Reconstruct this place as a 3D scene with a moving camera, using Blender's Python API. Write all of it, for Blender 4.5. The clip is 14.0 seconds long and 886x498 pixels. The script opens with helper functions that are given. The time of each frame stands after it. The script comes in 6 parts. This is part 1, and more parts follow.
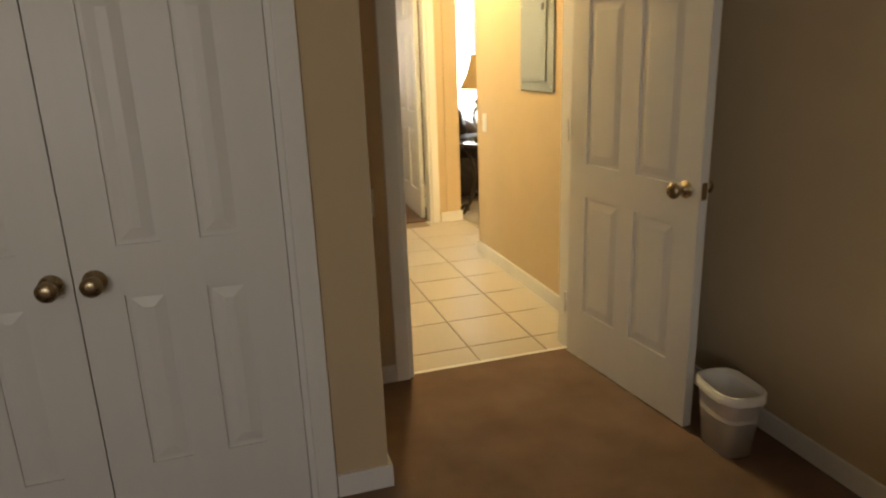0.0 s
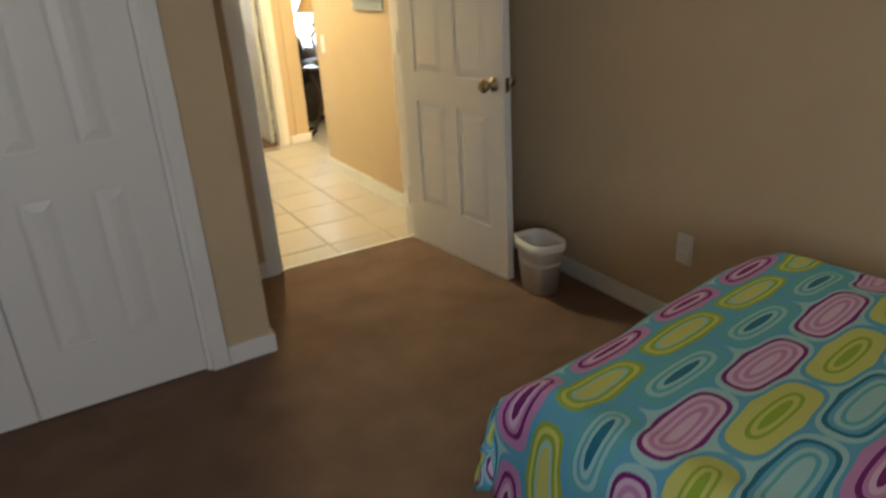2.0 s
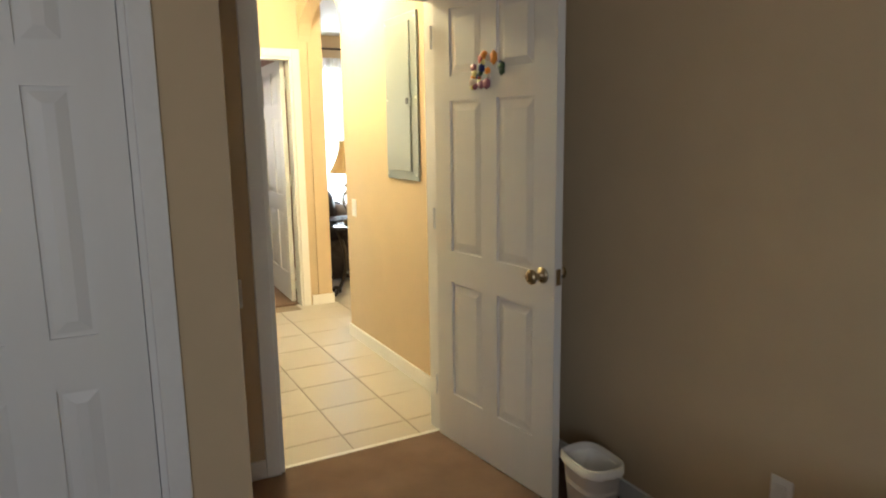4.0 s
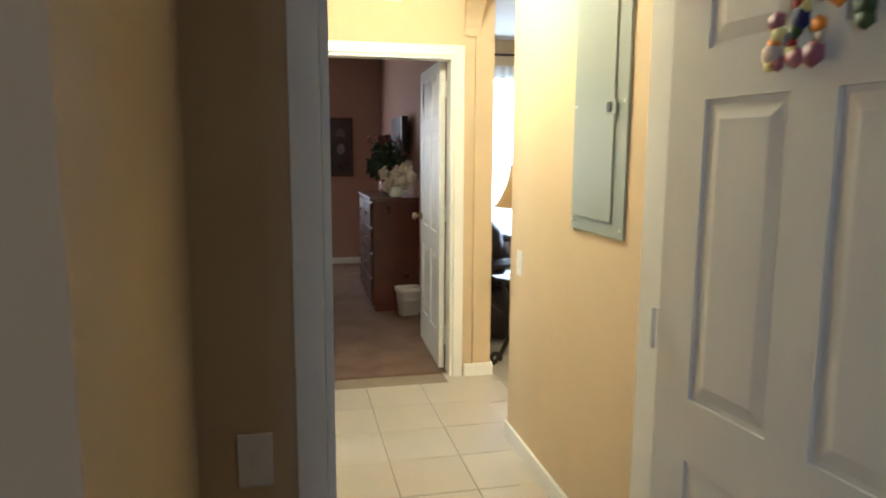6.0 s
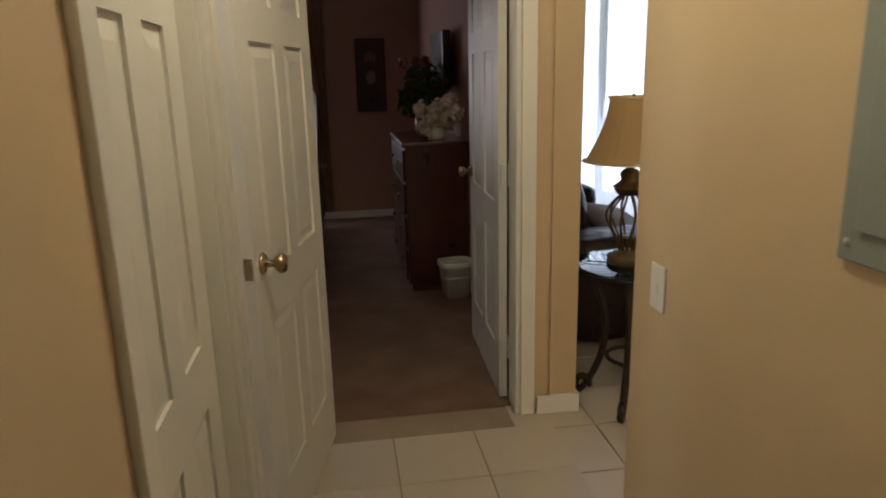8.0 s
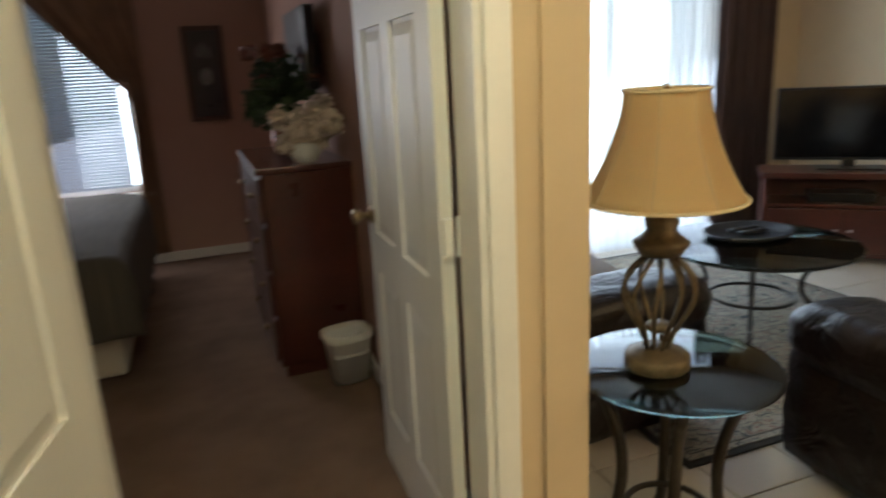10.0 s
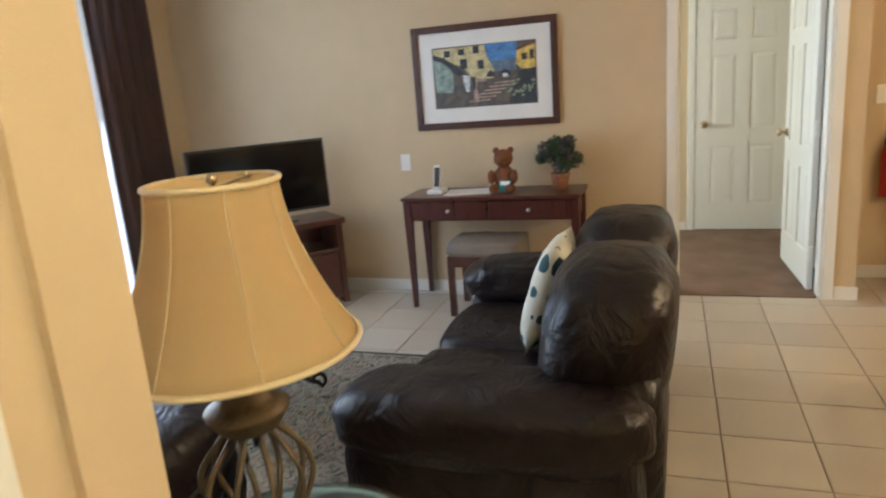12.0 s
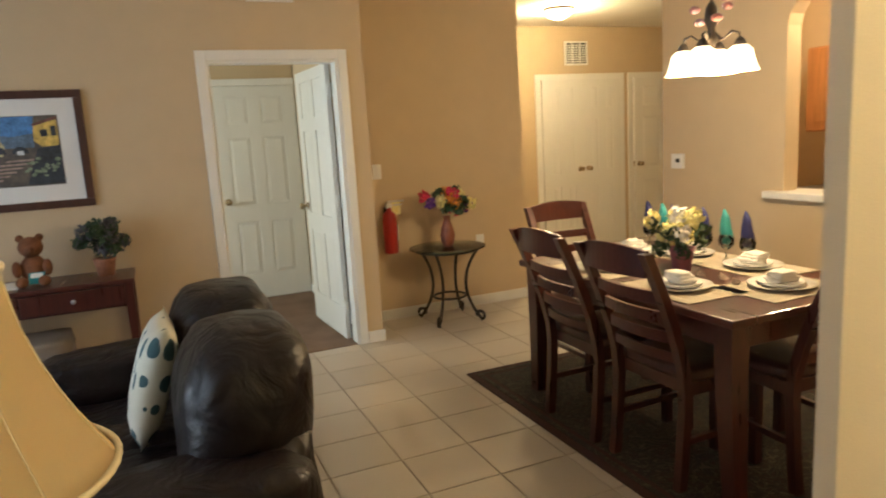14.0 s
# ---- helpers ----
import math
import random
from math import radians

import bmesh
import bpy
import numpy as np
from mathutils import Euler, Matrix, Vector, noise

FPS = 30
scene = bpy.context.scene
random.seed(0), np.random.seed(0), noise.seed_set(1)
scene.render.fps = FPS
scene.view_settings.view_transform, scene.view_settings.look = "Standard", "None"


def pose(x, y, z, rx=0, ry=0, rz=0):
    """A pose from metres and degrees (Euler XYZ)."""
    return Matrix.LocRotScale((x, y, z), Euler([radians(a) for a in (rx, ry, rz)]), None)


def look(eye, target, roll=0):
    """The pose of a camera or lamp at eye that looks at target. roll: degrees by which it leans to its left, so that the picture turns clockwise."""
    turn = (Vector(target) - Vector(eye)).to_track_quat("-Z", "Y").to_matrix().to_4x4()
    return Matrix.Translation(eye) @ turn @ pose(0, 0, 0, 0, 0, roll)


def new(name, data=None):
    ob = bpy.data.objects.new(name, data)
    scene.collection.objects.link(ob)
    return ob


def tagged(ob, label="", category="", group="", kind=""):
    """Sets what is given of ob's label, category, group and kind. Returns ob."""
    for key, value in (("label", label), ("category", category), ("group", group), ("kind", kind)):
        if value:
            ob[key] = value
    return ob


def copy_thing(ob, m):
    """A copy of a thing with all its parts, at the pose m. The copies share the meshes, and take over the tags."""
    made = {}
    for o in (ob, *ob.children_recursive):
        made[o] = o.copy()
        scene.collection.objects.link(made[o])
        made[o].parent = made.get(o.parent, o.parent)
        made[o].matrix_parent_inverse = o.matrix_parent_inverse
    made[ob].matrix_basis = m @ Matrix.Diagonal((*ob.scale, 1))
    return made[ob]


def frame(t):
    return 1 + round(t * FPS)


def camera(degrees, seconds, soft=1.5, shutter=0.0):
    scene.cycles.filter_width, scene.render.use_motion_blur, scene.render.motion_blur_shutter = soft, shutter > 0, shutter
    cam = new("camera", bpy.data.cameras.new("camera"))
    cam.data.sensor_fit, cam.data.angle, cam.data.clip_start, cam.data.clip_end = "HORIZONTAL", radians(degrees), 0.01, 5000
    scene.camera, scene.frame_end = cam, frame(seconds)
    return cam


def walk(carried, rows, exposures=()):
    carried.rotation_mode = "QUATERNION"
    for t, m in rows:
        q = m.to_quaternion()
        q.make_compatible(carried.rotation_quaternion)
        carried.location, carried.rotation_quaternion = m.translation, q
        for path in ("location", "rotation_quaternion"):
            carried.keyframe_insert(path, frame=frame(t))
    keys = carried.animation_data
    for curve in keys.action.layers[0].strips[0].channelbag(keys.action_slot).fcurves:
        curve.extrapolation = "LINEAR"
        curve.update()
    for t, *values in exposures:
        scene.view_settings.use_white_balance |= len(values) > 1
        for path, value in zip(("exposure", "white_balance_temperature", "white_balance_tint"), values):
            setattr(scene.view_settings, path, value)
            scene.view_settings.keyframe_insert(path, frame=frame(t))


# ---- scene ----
cam = camera(66.6, 14.0, soft=1.9, shutter=0.4)
PATH = [
    (0, (0.991, 0.857, 1.366), (1.552, 2.695, 0.809), -2.0),
    (0.5, (0.874, 0.737, 1.384), (1.675, 2.504, 0.896), -2.4),
    (1, (0.78, 0.604, 1.39), (1.854, 2.226, 0.926), -2.7),
    (1.5, (0.78, 0.496, 1.391), (1.885, 2.076, 0.863), -2.8),
    (2, (0.819, 0.404, 1.345), (1.729, 2.014, 0.583), -3.5),
    (2.5, (0.823, 0.333, 1.34), (1.558, 1.983, 0.481), -3.6),
    (3, (0.841, 0.364, 1.353), (1.639, 2.043, 0.615), -2.8),
    (3.5, (0.899, 0.552, 1.39), (1.825, 2.263, 0.925), -0.8),
    (3.7, (0.931, 0.656, 1.419), (1.881, 2.372, 1.028), -0.8),
    (5.8, (1.483, 1.912, 1.436), (1.967, 3.834, 1.17), 0.8),
    (6, (1.56, 2.092, 1.438), (1.99, 4.023, 1.149), 0.3),
    (6.5, (1.729, 2.467, 1.471), (1.994, 4.428, 1.179), -0.0),
    (7, (1.793, 2.864, 1.442), (2.061, 4.815, 1.096), -0.3),
    (7.2, (1.809, 3.01, 1.447), (2.067, 4.954, 1.055), -1.6),
    (9.3, (1.855, 4.365, 1.414), (2.162, 6.262, 0.86), -0.9),
    (9.5, (1.892, 4.499, 1.411), (2.202, 6.392, 0.843), -2.2),
    (10, (1.955, 4.865, 1.415), (2.615, 6.680, 0.900), -3.0),
    (10.5, (1.92, 5.18, 1.463), (3.288, 6.518, 0.883), -2.2),
    (11, (1.941, 5.279, 1.478), (3.643, 6.181, 0.941), -3.1),
    (11.5, (2.034, 5.409, 1.474), (3.814, 6.141, 0.929), -2.0),
    (12, (2.165, 5.535, 1.456), (4.002, 6.173, 0.988), -4.5),
    (12.5, (2.268, 5.695, 1.464), (4.214, 5.927, 1.052), -4.5),
    (13, (2.215, 5.831, 1.468), (4.149, 5.578, 1.028), -4.7),
    (13.5, (2.159, 5.903, 1.499), (4.027, 5.317, 1.091), -3.8),
    (14, (2.081, 5.909, 1.468), (3.894, 5.135, 1.13), -3.4),
]
EXPOSURES = [(0.0, 0.15, 7700, 12), (0.6, 0.2, 7000, 11), (1.5, 0.45, 6400, 9), (2.5, 0.6, 6300, 9), (3.0, 0.9, 6300, 9), (3.5, 0.5, 6400, 9), (3.7, 0.45, 6300, 9), (6.0, 0.15, 5300, 9), (6.5, -0.25, 5100, 11), (7.0, -0.85, 4900, 15), (7.2, -1.0, 5000, 16), (9.3, -2.05, 6400, 18), (10.0, -0.7, 5600, 9), (11.0, -0.4, 5500, 13), (11.5, -0.35, 5400, 13), (12.5, 0.0, 5800, 12), (13.3, -0.2, 6000, 11), (14.0, -0.55, 5800, 11)]
walk(cam, [(t, look(eye, target, roll)) for t, eye, target, roll in PATH], EXPOSURES)

# ---- world and lights ----
world = bpy.data.worlds.new("sky")
scene.world = world
world.use_nodes = True
_w = world.node_tree
_sky = _w.nodes.new("ShaderNodeTexSky")
_sky.sky_type = "NISHITA"
_sky.sun_disc = False
_sky.sun_elevation, _sky.sun_rotation = radians(48), radians(200)
_w.links.new(_sky.outputs[0], _w.nodes["Background"].inputs[0])
_w.nodes["Background"].inputs[1].default_value = 0.12


def sun_lamp(strength, elevation, azimuth):
    d = bpy.data.lights.new("sun", "SUN")
    d.energy, d.angle, d.color = strength, radians(0.6), (1.0, 0.95, 0.88)
    ob = new("sun", d)
    ob.matrix_world = pose(0, 0, 12, 90 - elevation, 0, azimuth)


def area_lamp(name, eye, target, w, h, watts, colour):
    d = bpy.data.lights.new(name, "AREA")
    d.shape, d.size, d.size_y, d.energy, d.color = "RECTANGLE", w, h, watts, colour
    ob = new(name, d)
    ob.matrix_world = look(eye, target)
    return ob


def bulb_lamp(name, at, watts, colour, radius=0.04):
    d = bpy.data.lights.new(name, "POINT")
    d.energy, d.color, d.shadow_soft_size = watts, colour, radius
    ob = new(name, d)
    ob.location = at
    return ob


WARM = (1.0, 0.66, 0.30)
DAY = (0.78, 0.89, 1.0)
sun_lamp(2.5, 48, 20)
# daylight in the window openings
area_lamp("living_window_light", (4.45, 9.05, 1.25), (4.45, 5.0, 0.9), 3.0, 2.3, 84, DAY)
area_lamp("start_bedroom_window_light", (-0.2, -1.5, 1.5), (2.4, 2.6, 2.3), 1.6, 1.3, 24, (0.90, 0.92, 1.0))
area_lamp("far_bedroom_window_light", (0.98, 10.55, 1.35), (1.2, 7.0, 0.6), 1.2, 1.4, 36, (1.0, 0.91, 0.84))
area_lamp("side_bedroom_window_light", (7.7, 7.9, 1.5), (8.3, 5.0, 0.9), 1.4, 1.3, 85, (0.92, 1.0, 0.86))
# lamps
# the hall bulb is added, out of view, to warm and brighten the hall
bulb_lamp("hall_lamp_bulb", (2.05, 4.85, 2.42), 84, (1.0, 0.88, 0.52), 0.08)
bulb_lamp("bath_lamp_bulb", (0.7, 5.5, 2.1), 55, (1.0, 0.93, 0.8), 0.1)
bulb_lamp("foyer_lamp_bulb", (7.9, 2.05, 2.44), 105, (1.0, 0.74, 0.36), 0.08)
bulb_lamp("kitchen_lamp_bulb", (4.9, 1.75, 2.3), 75, (1.0, 0.72, 0.38), 0.08)
for _k in range(4):
    _a = _k * math.pi / 2 + 0.5
    bulb_lamp("chandelier_bulb", (4.49 + 0.125 * math.cos(_a), 3.5 + 0.125 * math.sin(_a), 1.64), 21, (1.0, 0.72, 0.36), 0.03)

# ---- materials ----
def mat(name, col, rough=0.6, metal=0.0, var=0.12, scale=6.0, fine=180.0, bump=0.1, col2=None, spec=0.5, coat=0.0, stretch=None):
    m = bpy.data.materials.new(name)
    m.use_nodes = True
    n, l = m.node_tree.nodes, m.node_tree.links
    b = n["Principled BSDF"]
    tc = n.new("ShaderNodeTexCoord")
    mp = n.new("ShaderNodeMapping")
    l.new(tc.outputs["Object"], mp.inputs[0])
    if stretch:
        mp.inputs["Scale"].default_value = stretch
    big = n.new("ShaderNodeTexNoise")
    big.inputs["Scale"].default_value, big.inputs["Detail"].default_value = scale, 5
    l.new(mp.outputs[0], big.inputs["Vector"])
    small = n.new("ShaderNodeTexNoise")
    small.inputs["Scale"].default_value, small.inputs["Detail"].default_value = fine, 3
    l.new(mp.outputs[0], small.inputs["Vector"])
    mx = n.new("ShaderNodeMix")
    mx.data_type = "RGBA"
    c2 = col2 or tuple(min(1, c * (1 + var * 1.5)) for c in col)
    c1 = tuple(c * (1 - var) for c in col) if not col2 else col
    mx.inputs[6].default_value, mx.inputs[7].default_value = (*c1, 1), (*c2, 1)
    add = n.new("ShaderNodeMath")
    add.operation = "MULTIPLY_ADD"
    l.new(small.outputs[0], add.inputs[0])
    add.inputs[1].default_value = 0.5
    l.new(big.outputs[0], add.inputs[2])
    rr = n.new("ShaderNodeMapRange")
    rr.inputs[1].default_value, rr.inputs[2].default_value = 0.45, 1.05
    l.new(add.outputs[0], rr.inputs[0])
    l.new(rr.outputs[0], mx.inputs[0])
    l.new(mx.outputs[2], b.inputs["Base Color"])
    rm = n.new("ShaderNodeMapRange")
    rm.inputs[3].default_value, rm.inputs[4].default_value = max(0.03, rough - 0.08), min(1, rough + 0.08)
    l.new(big.outputs[0], rm.inputs[0])
    l.new(rm.outputs[0], b.inputs["Roughness"])
    b.inputs["Metallic"].default_value = metal
    b.inputs["Specular IOR Level"].default_value = spec
    b.inputs["Coat Weight"].default_value = coat
    if bump:
        bp = n.new("ShaderNodeBump")
        bp.inputs["Strength"].default_value, bp.inputs["Distance"].default_value = bump, 0.002
        l.new(small.outputs[0], bp.inputs["Height"])
        l.new(bp.outputs[0], b.inputs["Normal"])
    return m


M_WALL = mat("wall_paint", (0.55, 0.43, 0.275), 0.75, var=0.03, fine=320, bump=0.25, spec=0.25)
M_ROSE = mat("rose_wall_paint", (0.42, 0.26, 0.20), 0.75, var=0.03, fine=320, bump=0.25, spec=0.25)
M_CEIL = mat("ceiling_paint", (0.78, 0.74, 0.66), 0.85, var=0.03, fine=120, bump=0.5)
M_TRIM = mat("trim_paint", (0.74, 0.73, 0.69), 0.38, var=0.03, fine=60, bump=0.04)
M_DOOR = mat("door_paint", (0.72, 0.71, 0.67), 0.42, var=0.012, fine=40, bump=0.05, stretch=(6, 6, 0.6))
M_CARPET = mat("carpet", (0.17, 0.112, 0.080), 0.95, var=0.22, scale=4, fine=420, bump=1.0, spec=0.1)
M_TILE = mat("floor_tile", (0.50, 0.45, 0.375), 0.30, var=0.0, scale=2.0, fine=90, bump=0.0)
M_GROUT = mat("grout", (0.27, 0.22, 0.16), 0.9, var=0.15, fine=200, bump=0.3)
M_BRASS = mat("aged_brass", (0.38, 0.30, 0.19), 0.28, 1.0, var=0.15, scale=30, bump=0.03)
M_CHROME = mat("satin_steel", (0.6, 0.6, 0.6), 0.3, 1.0, var=0.08, bump=0.02)
# near-black colour that stands for the shade inside the vents
M_GAP_SHADE = mat("gap_shade", (0.02, 0.018, 0.015), 0.9, var=0.1)
M_LEATHER = mat("brown_leather", (0.0095, 0.0055, 0.005), 0.38, var=0.3, scale=7, fine=200, bump=0.35, spec=0.32)
M_MAHOG = mat("mahogany", (0.058, 0.015, 0.010), 0.3, var=0.35, scale=5, fine=60, bump=0.05, stretch=(1, 9, 1), coat=0.25)
M_ESPR = mat("dark_wood", (0.055, 0.02, 0.013), 0.35, var=0.3, scale=5, fine=60, bump=0.05, stretch=(9, 1, 1), coat=0.2)
M_OAK = mat("oak", (0.42, 0.19, 0.06), 0.4, var=0.25, scale=5, fine=50, bump=0.06, stretch=(8, 8, 0.7), coat=0.2)
M_IRON = mat("bronze_iron", (0.045, 0.036, 0.028), 0.45, 0.7, var=0.25, scale=25, bump=0.15)
M_LAMPM = mat("antique_gold", (0.095, 0.068, 0.034), 0.5, 0.5, var=0.3, scale=30, fine=120, bump=0.3)
M_WHITE = mat("white_plastic", (0.74, 0.73, 0.70), 0.35, var=0.03, bump=0.02)
M_PANEL = mat("grey_enamel", (0.23, 0.26, 0.24), 0.42, var=0.05, scale=3, bump=0.03)
M_BLACK = mat("black_plastic", (0.012, 0.012, 0.013), 0.3, var=0.1, bump=0.02)
M_SCREEN = mat("screen", (0.006, 0.006, 0.007), 0.12, var=0.05, bump=0.0)
M_CURTAIN = mat("dark_curtain", (0.045, 0.022, 0.018), 0.8, var=0.25, fine=250, bump=0.4)
M_GOLDCUR = mat("bronze_sheer_curtain", (0.20, 0.11, 0.06), 0.6, var=0.2, fine=250, bump=0.3)
M_TAUPE = mat("taupe_upholstery", (0.17, 0.14, 0.11), 0.85, var=0.12, fine=350, bump=0.5)
M_PLATE = mat("glazed_china", (0.78, 0.77, 0.73), 0.15, var=0.02, bump=0.0)
M_NAP = mat("white_napkin", (0.74, 0.72, 0.67), 0.85, var=0.04, fine=260, bump=0.3)
M_MATW = mat("woven_placemat", (0.40, 0.35, 0.26), 0.85, var=0.25, scale=4, fine=120, bump=0.6, stretch=(1, 14, 1))
M_BLUE = mat("navy_napkin", (0.012, 0.015, 0.10), 0.7, var=0.2, fine=200, bump=0.2)
M_TEAL = mat("teal_napkin", (0.02, 0.20, 0.22), 0.7, var=0.2, fine=200, bump=0.2)
M_PINK = mat("mauve_pot", (0.30, 0.11, 0.15), 0.5, var=0.08, bump=0.03)
M_YELLOW = mat("yellow_petal", (0.72, 0.62, 0.14), 0.7, var=0.2, scale=40, col2=(0.80, 0.76, 0.45))
M_LEAF = mat("leaf_green", (0.03, 0.06, 0.02), 0.6, var=0.4, scale=30, bump=0.1)
M_LEAF2 = mat("dusty_leaf", (0.05, 0.06, 0.05), 0.7, var=0.5, scale=60, bump=0.1, col2=(0.12, 0.10, 0.12))
M_RED = mat("red_enamel", (0.32, 0.015, 0.012), 0.3, var=0.1, bump=0.02)
M_PINKP = mat("red_petal", (0.55, 0.03, 0.07), 0.7, var=0.3, scale=40)
M_PURP = mat("purple_petal", (0.10, 0.03, 0.18), 0.7, var=0.3, scale=40)
M_ORANGE = mat("orange_petal", (0.65, 0.25, 0.03), 0.7, var=0.3, scale=40)
M_CREAMP = mat("cream_petal", (0.60, 0.50, 0.42), 0.75, var=0.2, scale=40)
M_TERRA = mat("wicker_terracotta", (0.28, 0.12, 0.06), 0.7, var=0.3, scale=40, bump=0.5)
M_COPPER = mat("copper_glaze", (0.22, 0.08, 0.05), 0.35, 0.3, var=0.3, scale=20)
M_BEAR = mat("brown_plush", (0.17, 0.065, 0.025), 0.95, var=0.3, scale=30, fine=300, bump=1.0)
M_PAPER = mat("paper", (0.72, 0.71, 0.68), 0.8, var=0.03, bump=0.05)
M_CREAM = mat("cream_fabric", (0.50, 0.46, 0.38), 0.9, var=0.08, fine=300, bump=0.3)
M_THROW = mat("dark_striped_quilt", (0.035, 0.030, 0.028), 0.9, var=0.5, scale=3, fine=120, bump=0.4, stretch=(16, 1, 1), col2=(0.10, 0.085, 0.06))
M_LTGREY = mat("grey_cushion", (0.20, 0.19, 0.21), 0.8, var=0.2, fine=250, bump=0.4)


def crease(m, scale, depth):
    """Soft creases and folds over the fine grain of a material."""
    n, l = m.node_tree.nodes, m.node_tree.links
    tc = n.new("ShaderNodeTexCoord")
    w = n.new("ShaderNodeTexNoise")
    w.inputs["Scale"].default_value, w.inputs["Detail"].default_value, w.inputs["Distortion"].default_value = scale, 3, 1.2
    l.new(tc.outputs["Object"], w.inputs["Vector"])
    bp = n.new("ShaderNodeBump")
    bp.inputs["Strength"].default_value, bp.inputs["Distance"].default_value = 0.7, depth
    l.new(w.outputs[0], bp.inputs["Height"])
    old = [k for k in n if k.type == "BUMP" and k != bp][0]
    l.new(bp.outputs[0], old.inputs["Normal"])


crease(M_LEATHER, 7.0, 0.03)
M_PURPLE = mat("purple_cotton", (0.10, 0.012, 0.12), 0.85, var=0.15, fine=300, bump=0.3)


def emit(name, col, strength):
    m = bpy.data.materials.new(name)
    m.use_nodes = True
    b = m.node_tree.nodes["Principled BSDF"]
    b.inputs["Base Color"].default_value = (*col, 1)
    b.inputs["Emission Color"].default_value = (*col, 1)
    b.inputs["Emission Strength"].default_value = strength
    return m


M_GLOWSHADE = emit("lit_glass_shade", (1.0, 0.80, 0.50), 5.0)
M_GLOWDOME = emit("lit_dome", (1.0, 0.85, 0.6), 6.0)
M_OUTSIDE = emit("bright_outdoors", (0.92, 0.96, 1.0), 9.0)


def glass_mat(name, tint, rough=0.02):
    m = bpy.data.materials.new(name)
    m.use_nodes = True
    n, l = m.node_tree.nodes, m.node_tree.links
    n.remove(n["Principled BSDF"])
    g = n.new("ShaderNodeBsdfGlossy")
    g.inputs["Roughness"].default_value = rough
    t = n.new("ShaderNodeBsdfTransparent")
    t.inputs[0].default_value = (*tint, 1)
    f = n.new("ShaderNodeFresnel")
    f.inputs[0].default_value = 1.6
    mx = n.new("ShaderNodeMixShader")
    l.new(f.outputs[0], mx.inputs[0])
    l.new(t.outputs[0], mx.inputs[1])
    l.new(g.outputs[0], mx.inputs[2])
    l.new(mx.outputs[0], n["Material Output"].inputs[0])
    return m


M_GLASS = glass_mat("clear_glass", (0.93, 0.97, 0.95))
M_TGLASS = glass_mat("table_glass", (0.55, 0.68, 0.66), 0.04)


def sheer_mat(name, col, clear):
    m = bpy.data.materials.new(name)
    m.use_nodes = True
    n, l = m.node_tree.nodes, m.node_tree.links
    n.remove(n["Principled BSDF"])
    d = n.new("ShaderNodeBsdfDiffuse")
    t = n.new("ShaderNodeBsdfTranslucent")
    tr = n.new("ShaderNodeBsdfTransparent")
    d.inputs[0].default_value = t.inputs[0].default_value = (*col, 1)
    a, b = n.new("ShaderNodeMixShader"), n.new("ShaderNodeMixShader")
    a.inputs[0].default_value, b.inputs[0].default_value = 0.6, clear
    l.new(d.outputs[0], a.inputs[1])
    l.new(t.outputs[0], a.inputs[2])
    l.new(a.outputs[0], b.inputs[1])
    l.new(tr.outputs[0], b.inputs[2])
    l.new(b.outputs[0], n["Material Output"].inputs[0])
    return m


M_SHEER = sheer_mat("white_sheer", (0.85, 0.86, 0.88), 0.35)
M_SHADE = sheer_mat("lampshade_fabric", (0.74, 0.57, 0.31), 0.0)
M_SHADEB = mat("lampshade_trim", (0.58, 0.47, 0.28), 0.8, var=0.08, fine=300, bump=0.3)
M_BLIND = mat("blind_slat", (0.50, 0.53, 0.60), 0.5, var=0.03, bump=0.02)


